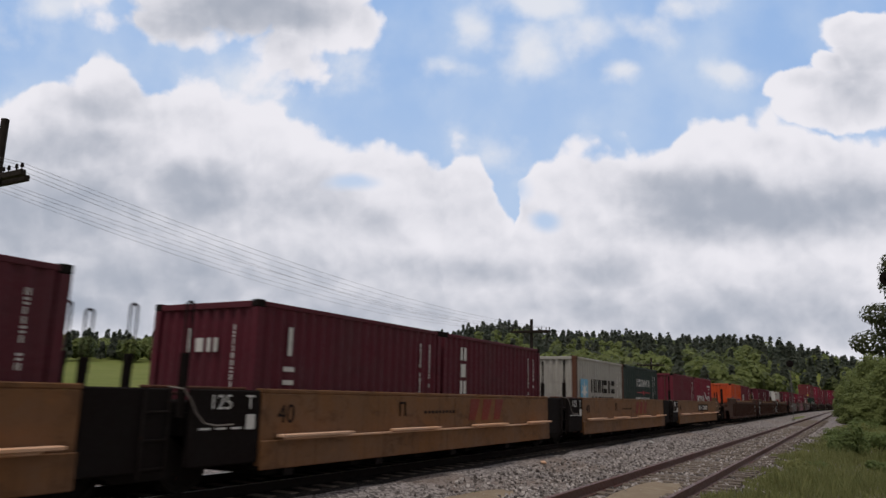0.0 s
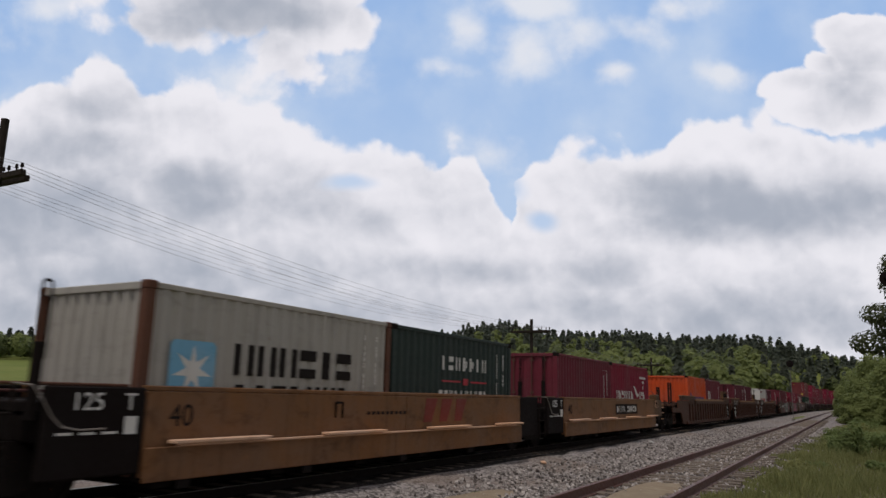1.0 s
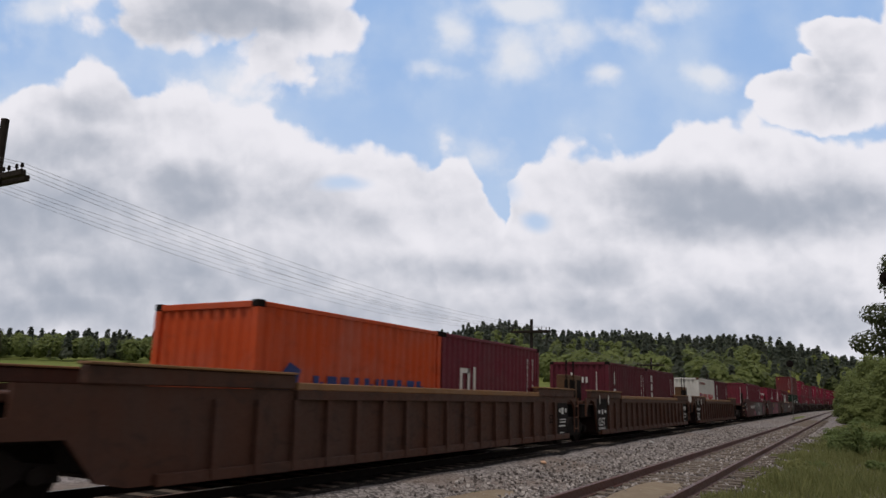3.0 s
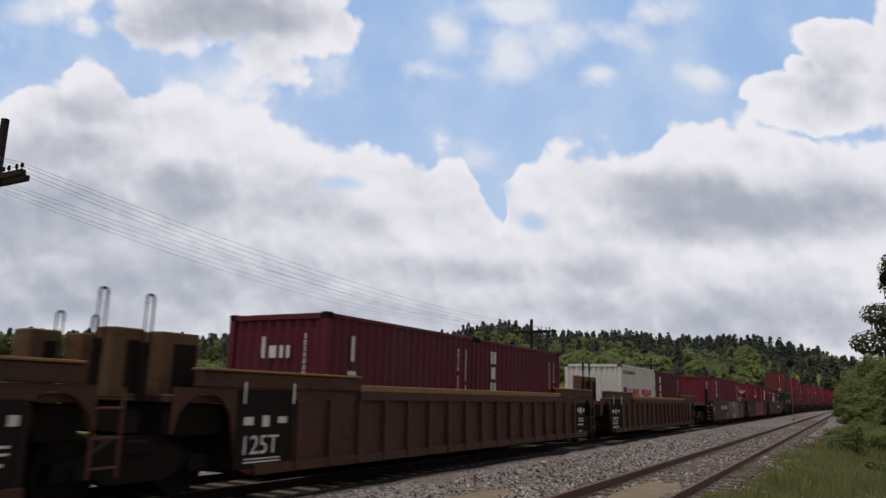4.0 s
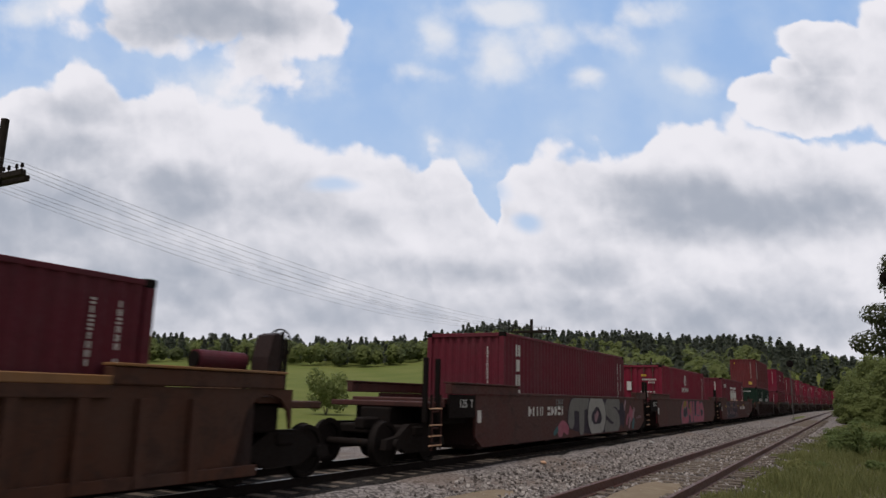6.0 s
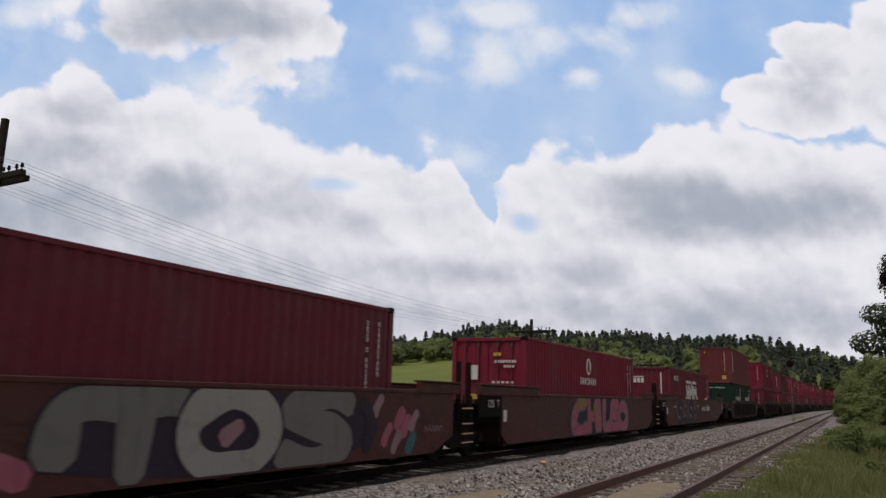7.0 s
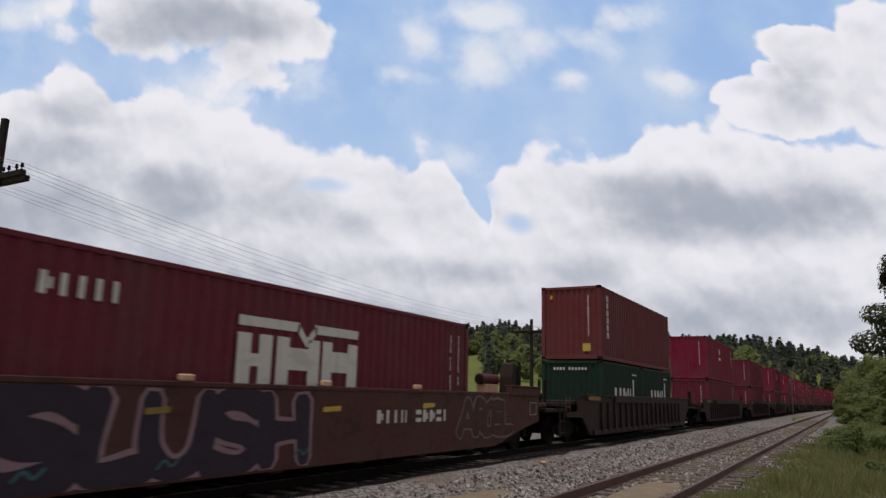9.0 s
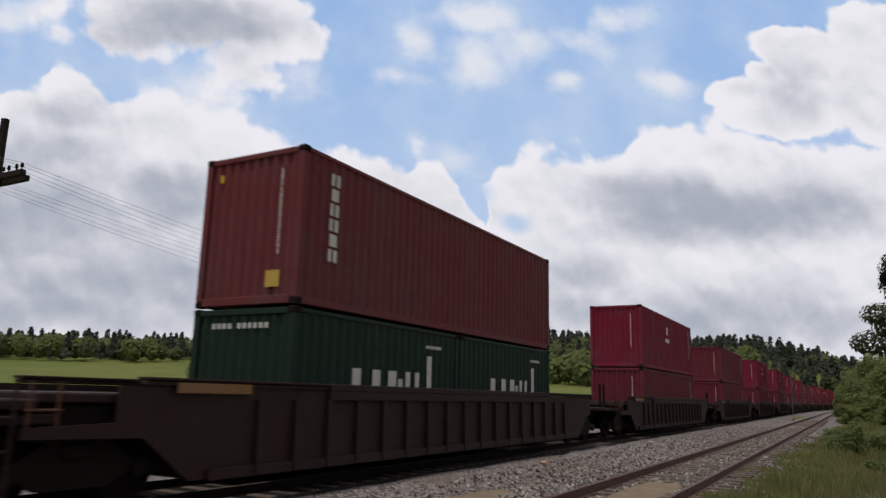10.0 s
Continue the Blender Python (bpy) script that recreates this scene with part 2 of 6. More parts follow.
    swell = math_node(nt, "ADD", math_node(nt, "MULTIPLY", puff, 0.50), math_node(nt, "MULTIPLY", math_node(nt, "SUBTRACT", heap, 0.2), 0.30))
    cover = ramp_node(nt, math_node(nt, "ADD", banks, swell), -0.14, -0.03)
    thin = ramp_node(nt, math_node(nt, "ADD", veils, math_node(nt, "MULTIPLY", puff, 3.2)), -0.2, 0.9, 0.0, 0.9)
    haze = ramp_node(nt, math_node(nt, "ADD", math_node(nt, "MULTIPLY", wide, 0.6), math_node(nt, "MULTIPLY", fine, 0.4)), 0.38, 0.66, 0.0, 0.75)
    # relief: the same lumps seen a little higher, lit from above
    up_p = vec("ADD", w, (0.006, 0.016, 0)).outputs[0]
    relief = math_node(nt, "SUBTRACT", lumps(up_p, 8.0, 3.5), lumps(w, 8.0, 3.5))
    soft = math_node(nt, "SUBTRACT", noise_node(nt, 7.0, 5, 0.5, w), noise_node(nt, 7.0, 5, 0.5, up_p))
    grey = math_node(nt, "ADD", lobes(GREYS, w1), math_node(nt, "MULTIPLY", math_node(nt, "SUBTRACT", bands, 0.5), 1.5))
    grey = ramp_node(nt, grey, -0.6, 1.0)
    rim = ramp_node(nt, banks, 0.0, 0.35, 0.32, 0.0)
    tone = math_node(nt, "SUBTRACT", 0.81, math_node(nt, "MULTIPLY", grey, 0.60))
    for term, gain in ((rim, 1.0), (puff, 0.45), (heap, 0.15), (relief, 0.5), (soft, 1.0)):
        tone = math_node(nt, "ADD", tone, math_node(nt, "MULTIPLY", term, gain))
    cloud = mix_node(nt, ramp_node(nt, tone, 0.0, 1.0), (0.38, 0.42, 0.49), (0.83, 0.83, 0.87))
    holes = ramp_node(nt, math_node(nt, "ADD", lobes(GAPS, w1), math_node(nt, "MULTIPLY", puff, 1.2)), 0.0, 0.8, 0.0, 0.9)
    cover = math_node(nt, "MULTIPLY", cover, math_node(nt, "SUBTRACT", 1.0, holes))
    v_out = nt.nodes.new("ShaderNodeSeparateXYZ")
    links.new(p, v_out.inputs[0])
    blue = mix_node(nt, ramp_node(nt, v_out.outputs[1], -0.15, 0.35), (0.52, 0.65, 0.82), (0.30, 0.47, 0.76))
    col = mix_node(nt, haze, blue, (0.56, 0.67, 0.82))
    col = mix_node(nt, thin, col, (0.76, 0.79, 0.84))
    col = mix_node(nt, cover, col, cloud)
    em = nt.nodes.new("ShaderNodeEmission")
    links.new(col, em.inputs[0])
    em.inputs[1].default_value = 1.0
    out = nt.nodes.new("ShaderNodeOutputMaterial")
    links.new(em.outputs[0], out.inputs[0])
    return m


# upper edges of the banks: x, y
EDGES = [
    [(-400, 200), (-100, 190), (30, 180), (70, 132), (120, 128), (145, 132), (165, 96), (200, 90), (235, 108), (262, 134), (345, 134), (400, 150), (440, 176), (485, 172),
     (520, 206), (575, 226), (625, 240), (660, 226), (740, 244), (785, 276), (805, 262), (850, 264), (866, 300), (885, 350), (925, 402), (975, 415), (1060, 640), (1990, 640)],
    [(-400, 640), (840, 640), (900, 400), (925, 300), (950, 264), (1000, 248), (1100, 250), (1180, 240), (1225, 212), (1300, 198), (1360, 192), (1410, 208), (1480, 214), (1540, 236), (1700, 220), (1990, 200)],
    [(-400, 430), (860, 425), (930, 416), (1000, 404), (1100, 415), (1300, 430), (1990, 430)],
]
# centre x, y, half width, half height, weight
HEADS = [
    (1555, 85, 92, 68, 0.8), (1510, 60, 55, 42, 0.6), (1475, 115, 45, 30, 0.4), (1450, 175, 55, 26, 0.3), (1540, 150, 110, 50, 0.5), (1420, 148, 70, 36, 0.4), (1500, 170, 80, 60, 0.5), (1720, 120, 190, 160, 0.9),
    (400, -5, 220, 90, 0.45), (555, 20, 125, 105, 0.45), (515, 105, 95, 70, 0.35), (640, 45, 50, 60, 0.35), (300, 45, 130, 50, 0.3), (1490, 190, 120, 50, 0.6),
]
GAPS = [(625, 323, 60, 18, 0.8), (960, 392, 40, 26, 1.0), (905, 330, 40, 50, 0.7), (1080, 20, 60, 20, 0.5)]
VEILS = [
    (930, 85, 70, 60, 0.8), (1030, 65, 70, 45, 0.7), (1100, 125, 45, 28, 1.0), (1195, 10, 70, 32, 0.8), (790, 125, 90, 24, 0.6),
    (930, 5, 90, 35, 0.9), (90, 10, 90, 35, 0.8), (1300, 130, 65, 30, 1.0), (850, 55, 50, 50, 0.5), (1140, 55, 70, 50, 0.7),
    (900, 260, 90, 40, 0.5), (20, 60, 70, 60, 0.3), (480, 140, 200, 40, 0.5),
]
GREYS = [
    (1310, 365, 260, 65, 1.25), (1500, 350, 130, 60, 1.0), (345, 345, 110, 60, 1.15), (430, 25, 190, 70, 1.3), (110, 260, 150, 60, 0.7), (1530, 120, 60, 40, 0.4),
    (1050, 480, 110, 35, 0.7), (330, 480, 170, 38, 0.8), (110, 440, 150, 50, 0.6), (150, 540, 330, 60, 0.9), (830, 480, 120, 30, 0.5),
    (1300, 570, 500, 60, 0.6), (690, 385, 70, 30, 0.5), (620, 560, 300, 50, 0.6), (170, 190, 80, 40, 0.5), (560, 360, 120, 40, 0.3), (60, 380, 300, 120, 0.9), (220, 500, 400, 90, 0.9), (330, 60, 140, 50, 0.6),
]


def sky_backdrop():
    """A cloud layer 440 m up that ends in a far curtain beyond the hills."""
    bm, rows = bmesh.new(), []
    to_local = CAM_POSE.inverted()
    for j in range(41):
        el = radians(-2 + 39.0 * j / 40)
        far = min(4600.0, 440.0 / math.tan(max(el, 0.001)))
        row = []
        for i in range(49):
            a = radians(60.7 - 50 + 100 * i / 48)
            row.append(bm.verts.new(to_local @ (EYE + Vector((far * math.sin(a), far * math.cos(a), far * math.tan(el))))))
        rows.append(row)
    for j in range(40):
        for i in range(48):
            bm.faces.new((rows[j][i], rows[j][i + 1], rows[j + 1][i + 1], rows[j + 1][i]))
    me = bpy.data.meshes.new("cloud_sky")
    bm.to_mesh(me)
    bm.free()
    me.materials.append(CLOUDS)
    ob = new("backdrop", me)
    return tagged(ob, "bright blue sky with drifting white and grey cumulus banks", "sky", kind="structure")


CLOUDS = cloud_material()
CLOUDS.cycles.emission_sampling = "NONE"
sky_sheet = sky_backdrop()
sky_sheet.matrix_world = CAM_POSE


# ---- building helpers ----
def finish(name, bm, mat, smooth=False):
    me = bpy.data.meshes.new(name)
    bm.to_mesh(me)
    bm.free()
    me.materials.append(mat)
    if smooth:
        me.polygons.foreach_set("use_smooth", [True] * len(me.polygons))
    return me


def part(name, bm, mat, parent, label="", smooth=False):
    me = bm if isinstance(bm, bpy.types.Mesh) else finish(name, bm, mat, smooth)
    ob = new(name, me)
    ob.parent = parent
    if label:
        ob["label"] = label
    return ob


def thing(name, label, category, group="", kind=""):
    ob = new(name)
    ob.empty_display_size = 0.3
    return tagged(ob, label, category, group, kind)


def add_box(bm, x0, x1, y0, y1, z0, z1, bevel=0.0, m=None):
    r = bmesh.ops.create_cube(bm, size=1.0)
    vs = r["verts"]
    for v in vs:
        v.co = Vector(((x0 + x1) / 2 + v.co.x * (x1 - x0), (y0 + y1) / 2 + v.co.y * (y1 - y0), (z0 + z1) / 2 + v.co.z * (z1 - z0)))
    if bevel:
        es = list({e for v in vs for e in v.link_edges})
        vs = bmesh.ops.bevel(bm, geom=es, offset=bevel, segments=1, affect="EDGES")["verts"]
    if m is not None:
        bmesh.ops.transform(bm, matrix=m, verts=list({v for v in vs}))
    return bm


def box(x0, x1, y0, y1, z0, z1, bevel=0.0):
    return add_box(bmesh.new(), x0, x1, y0, y1, z0, z1, bevel)


def add_tube(bm, a, b, r, seg=10, r2=None):
    a, b = Vector(a), Vector(b)
    d = b - a
    m = Matrix.Translation((a + b) / 2) @ d.to_track_quat("Z", "Y").to_matrix().to_4x4()
    bmesh.ops.create_cone(bm, cap_ends=True, segments=seg, radius1=r, radius2=r if r2 is None else r2, depth=d.length, matrix=m)
    return bm


def tube(a, b, r, seg=10, r2=None):
    return add_tube(bmesh.new(), a, b, r, seg, r2)


def sweep(points, r, seg=5):
    """One connected tube along a line of points."""
    bm, rings = bmesh.new(), []
    pts = [Vector(p) for p in points]
    for i, p in enumerate(pts):
        d = (pts[min(i + 1, len(pts) - 1)] - pts[max(i - 1, 0)]).normalized()
        q = d.to_track_quat("Z", "Y").to_matrix()
        rings.append([bm.verts.new(p + q @ Vector((r * math.cos(2 * math.pi * k / seg), r * math.sin(2 * math.pi * k / seg), 0))) for k in range(seg)])
    for a, b in zip(rings, rings[1:]):
        for k in range(seg):
            bm.faces.new((a[k], a[(k + 1) % seg], b[(k + 1) % seg], b[k]))
    bm.faces.new(list(reversed(rings[0])))
    bm.faces.new(rings[-1])
    return bm


def prism(outline, y0, y1):
    """An outline in the x-z plane, drawn out from y0 to y1."""
    bm = bmesh.new()
    a = [bm.verts.new((x, y0, z)) for x, z in outline]
    b = [bm.verts.new((x, y1, z)) for x, z in outline]
    n = len(outline)
    bm.faces.new(a)
    bm.faces.new(list(reversed(b)))
    for i in range(n):
        bm.faces.new((a[i], b[i], b[(i + 1) % n], a[(i + 1) % n]))
    bmesh.ops.recalc_face_normals(bm, faces=bm.faces)
    return bm


def mesh_of(name, verts, faces, mat):
    me = bpy.data.meshes.new(name)
    me.from_pydata(verts, [], faces)
    me.materials.append(mat)
    me.update()
    return me


def lettering(text, size, mat, name="lettering"):
    """Built-in font as a thin mesh, standing in the x-z plane and facing -y."""
    cu = bpy.data.curves.new(name, "FONT")
    cu.body, cu.size, cu.extrude = text, size, 0.003
    ob = bpy.data.objects.new(name, cu)
    me = bpy.data.meshes.new_from_object(ob)
    bpy.data.objects.remove(ob)
    me.transform(pose(0, 0, 0, 90, 0, 0))
    me.materials.clear()
    me.materials.append(mat)
    return me


# ---- track line ----
YT = 9.43            # centre line of the main track
SPEED = 17.76        # metres a second
BEND, RADIUS = 150.0, 1900.0


def on_line(s, off=0.0, z=0.0):
    """Pose on the main line at s metres along it; off to its left."""
    if s <= BEND:
        return pose(s, YT + off, z)
    a = (s - BEND) / RADIUS
    r = RADIUS + off
    return pose(BEND + r * math.sin(a), YT - RADIUS + r * math.cos(a), z, 0, 0, -math.degrees(a))


MOVERS = []          # (object, metres along the line at 0 s, height)


def rolls(ob, s, z=0.0):
    MOVERS.append((ob, s, z))
    return ob


# ---- ground, hills, meadow ----
SKY_TH = [0, 29.4, 40.2, 48.4, 54.9, 59.3, 64.7, 67.0, 68.7, 74.8, 80.5, 84.0, 86.6, 88.4, 90.1, 96, 130, 360]
SKY_EL = [0.066, 0.075, 0.079, 0.083, 0.083, 0.090, 0.103, 0.099, 0.088, 0.088, 0.080, 0.081, 0.074, 0.064, 0.056, 0.052, 0.04, 0.04]
HILL_R = 430.0


def hill(theta, r):
    """Height of the land at a bearing (degrees from +y towards +x) and distance."""
    el = float(np.interp(theta % 360, SKY_TH, SKY_EL))
    top = el * HILL_R - 11.0 - 5.0 * max(0.0, min(1.0, (66 - theta % 360) / 8))
    if r < 45:
        base = -0.55
    else:
        base = -0.55 + 4.6 * min(1, (r - 45) / 130) ** 1.3
    k = max(0.0, min(1.0, (r - 185) / (HILL_R - 185)))
    k = k * k * (3 - 2 * k)
    beyond = max(0.0, min(1.0, (r - HILL_R - 60) / 900))
    return (base * (1 - k) + top * k) * (1 - 0.75 * beyond)


def land(x, y):
    th = math.degrees(math.atan2(x, y))
    r = math.hypot(x, y)
    h = hill(th, r)
    # the line's own corridor stays level
    if x > 0 or r < 60:
        line = YT if x < BEND else YT - (x - BEND) ** 2 / (2 * RADIUS)
        d = abs(y - (line - 3))
        k = max(0.0, min(1.0, (d - 12) / 25))
        k = max(k, min(1.0, (x - 310) / 50)) if x > 310 else k
        h = -0.55 * (1 - k) + h * k
    return h


def ground():
    radii = [0.5, 4, 8, 13, 20, 28, 38, 50, 65, 85, 105, 130, 155, 180, 205, 230, 260, 290, 325, 360, 395, 430, 470, 520, 600, 800, 1200, 2200, 4000]
    n = 240
    verts = [(0, 0, -0.55)]
    for r in radii:
        for i in range(n):
            a = 2 * math.pi * i / n
            x, y = r * math.sin(a), r * math.cos(a)
            verts.append((x, y, land(x, y) + (noise.noise((x * 0.05, y * 0.05, 0)) * 0.5 * min(1, r / 150) if r > 30 else 0)))
    faces = [(0, 1 + (i + 1) % n, 1 + i) for i in range(n)]
    for j in range(len(radii) - 1):
        for i in range(n):
            a, b = 1 + j * n + i, 1 + j * n + (i + 1) % n
            faces.append((a, b, b + n, a + n))
    me = mesh_of("ground", verts, faces, MEADOW)
    me.polygons.foreach_set("use_smooth", [True] * len(me.polygons))
    return tagged(new("ground", me), "grassy meadow rising to wooded hills", "ground", kind="structure")


ground()


def strip(name, label, category, mat, profile, s0, s1, step, wobble=0.0):
    """A band along the line with a cross-section of (offset, height)."""
    verts, faces, k = [], [], len(profile)
    n = int((s1 - s0) / step) + 1
    for i in range(n):
        m = on_line(s0 + i * step)
        for off, z in profile:
            p = m @ Vector((0, off, z))
            dz = wobble * noise.noise((p.x * 1.3, p.y * 1.3, 5)) + 0.5 * wobble * noise.noise((p.x * 4, p.y * 4, 9))
            verts.append((p.x, p.y, p.z + dz))
    for i in range(n - 1):
        for j in range(k - 1):
            a = i * k + j
            faces.append((a, a + k, a + k + 1, a + 1))
    me = mesh_of(name, verts, faces, mat)
    me.polygons.foreach_set("use_smooth", [True] * len(me.polygons))
    return tagged(new(name, me), label, category, kind="structure")


SIDE = -6.1          # siding's centre line
BED = [(-10.5, -0.62), (-9.2, -0.42), (-8.4, -0.28), (-7.6, -0.2), (-7.1, -0.17), (-6.8, -0.16), (-6.1, -0.16), (-5.4, -0.16), (-5.0, -0.17), (-4.4, -0.24),
       (-3.9, -0.33), (-3.4, -0.38), (-3.0, -0.40), (-2.5, -0.36), (-2.0, -0.26), (-1.5, -0.18), (-1.0, -0.17), (0, -0.17), (1.0, -0.17), (1.5, -0.18), (2.2, -0.3), (3.2, -0.42), (5.0, -0.45), (7.0, -0.48), (8.2, -0.75)]
strip("ballast_bed", "grey crushed stone bed under both tracks", "ballast", BALLAST, BED, -40, 420, 1.0, 0.03)


def rails(off, z, mat_head, group):
    prof = [(-0.07, -0.17), (-0.07, -0.155), (-0.012, -0.14), (-0.012, -0.04), (-0.036, -0.035), (-0.036, -0.004), (-0.03, 0.0),
            (0.03, 0.0), (0.036, -0.004), (0.036, -0.035), (0.012, -0.04), (0.012, -0.14), (0.07, -0.155), (0.07, -0.17)]
    for side in (-0.753, 0.753):
        verts, faces, k = [], [], len(prof)
        n = 77
        for i in range(n):
            m = on_line(-40 + i * 6.0)
            for o, h in prof:
                verts.append(tuple(m @ Vector((0, off + side + o, h + z))))
        for i in range(n - 1):
            for j in range(k):
                a, b = i * k + j, i * k + (j + 1) % k
                faces.append((a, a + k, b + k, b))
        # main rails: the train's shade goes in as black steel sides
        me = mesh_of("rail", verts, faces, RAIL if off else GRIME_AND_SHADE)
        me.materials.append(mat_head)
        for p in me.polygons:
            if p.normal.z > 0.9 and p.center.z > z - 0.003:
                p.material_index = 1
        tagged(new("rail", me), "rust-brown steel rail spiked to timber ties", "rail", group, "structure")


# this strip carries the shade under the train in its colour
strip("track_bed", "ballast under the train, darkened to show its shade", "ballast", SHADED_STONE, [(-1.75, -0.25), (-1.45, -0.165), (-1.0, -0.155), (0, -0.153), (1.0, -0.155), (1.45, -0.165), (1.75, -0.25)], -40, 420, 1.0, 0.02)
rails(0.0, 0.0, POLISHED, "main track rails")
rails(SIDE, 0.03, RAIL, "siding rails")


def ties():
    bm = box(-0.115, 0.115, -1.27, 1.27, -0.18, 0.0, 0.012)
    me = finish("tie", bm, TIE_WOOD)
    rnd = random.Random(4)
    for i in range(170):
        ob = new("tie", me)
        ob.matrix_world = on_line(-9 + i * 0.55 + rnd.uniform(-0.04, 0.04), SIDE + rnd.uniform(-0.06, 0.06), -0.125 + rnd.uniform(-0.02, 0.012)) @ pose(0, 0, 0, 0, 0, rnd.uniform(-1.5, 1.5))
        tagged(ob, "weathered grey timber railway tie in ballast", "railway tie", "siding ties")
    for i in range(130):
        ob = new("tie", me)
        ob.matrix_world = on_line(-4 + i * 0.55 + rnd.uniform(-0.02, 0.02), 0, -0.15)
        tagged(ob, "dark timber railway tie under the train", "railway tie", "main track ties")


ties()


def bed_height(off):
    return float(np.interp(off, [a for a, _ in BED], [b for _, b in BED]))


def scatter_stones():
    rnd = random.Random(11)
    base = []
    for k in range(6):
        bm = bmesh.new()
        bmesh.ops.create_icosphere(bm, subdivisions=1, radius=1.0) if k < 2 else bmesh.ops.create_cube(bm, size=1.5)
        for v in bm.verts:
            v.co = v.co * rnd.uniform(0.7, 1.2)
        bm.verts.ensure_lookup_table()
        base.append(([v.co.copy() for v in bm.verts], [[v.index for v in f.verts] for f in bm.faces]))
        bm.free()
    verts, faces = [], []
    for _ in range(17000):
        s = 3 + 57 * rnd.random() ** 1.7
        off = rnd.uniform(-8.6, -2.0)
        if abs(abs(off - SIDE) - 0.753) < 0.1:
            continue
        vs, fs = base[rnd.randrange(2, 6) if rnd.random() < 0.8 else rnd.randrange(2)]
        size = rnd.uniform(0.018, 0.05)
        q = Euler((rnd.uniform(0, 6), rnd.uniform(0, 6), rnd.uniform(0, 6))).to_matrix()
        c = Vector((s, YT + off, bed_height(off) + size * 0.3))
        sc = Vector((rnd.uniform(0.7, 1.4), rnd.uniform(0.7, 1.2), rnd.uniform(0.5, 0.9)))
        o = len(verts)
        verts.extend([tuple(q @ Vector((v.x * sc.x * size, v.y * sc.y * size, v.z * sc.z * size)) + c) for v in vs])
        faces.extend([[i + o for i in f] for f in fs])
    tagged(new("ballast_stones", mesh_of("ballast_stones", verts, faces, LOOSE_STONE)), "loose angular grey ballast stones", "stones", kind="stuff")


scatter_stones()


def sand_patch(cx, cy, rx, ry, zc):
    bm = bmesh.new()
    bmesh.ops.create_circle(bm, cap_ends=False, segments=40, radius=1)
    rim = list(bm.verts)
    mid = bm.verts.new((0, 0, 0))
    inner = []
    for v in rim:
        a = math.atan2(v.co.y, v.co.x)
        k = 1 + 0.28 * noise.noise((math.cos(a) * 1.7, math.sin(a) * 1.7, cx))
        v.co = Vector((math.cos(a) * rx * k, math.sin(a) * ry * k, -0.10))
        inner.append(bm.verts.new((v.co.x * 0.7, v.co.y * 0.7, 0.0)))
    for i in range(40):
        j = (i + 1) % 40
        bm.faces.new((rim[i], rim[j], inner[j], inner[i]))
        bm.faces.new((inner[i], inner[j], mid))
    bmesh.ops.recalc_face_normals(bm, faces=bm.faces)
    ob = new("sand_patch", finish("sand_patch", bm, SAND, True))
    ob.location = (cx, cy, zc)
    tagged(ob, "pale sandy bare earth between the tracks", "bare earth", kind="structure")


sand_patch(11.6, 6.25, 2.9, 0.55, -0.33)
sand_patch(13.3, 3.35, 3.0, 0.5, -0.10)


# ---- intermodal containers ----
CW = 1.219           # half width


def corrugated(x0, x1, z0, z1, out, depth, pitch=0.278):
    """Trapezoid-ribbed sheet in the x-z plane; out is the outer face's y, depth goes in towards +y."""
    n = max(1, round((x1 - x0) / pitch))
    p = (x1 - x0) / n
    prof = []
    for i in range(n):
        b = x0 + i * p
        prof += [(b, 1), (b + 0.26 * p, 1), (b + 0.5 * p, 0), (b + 0.76 * p, 0)]
    prof.append((x1, 1))
    bm = bmesh.new()
    cols = []
    for x, d in prof:
        y = out + depth * d
        cols.append((bm.verts.new((x, y, z0)), bm.verts.new((x, y, z1)), bm.verts.new((x, y + 0.01, z1)), bm.verts.new((x, y + 0.01, z0))))
    for a, b in zip(cols, cols[1:]):
        for k in range(4):
            bm.faces.new((a[k], b[k], b[(k + 1) % 4], a[(k + 1) % 4]))
    bmesh.ops.recalc_face_normals(bm, faces=bm.faces)
    return bm


def turned(bm, m):
    bmesh.ops.transform(bm, matrix=m, verts=bm.verts)
    return bm


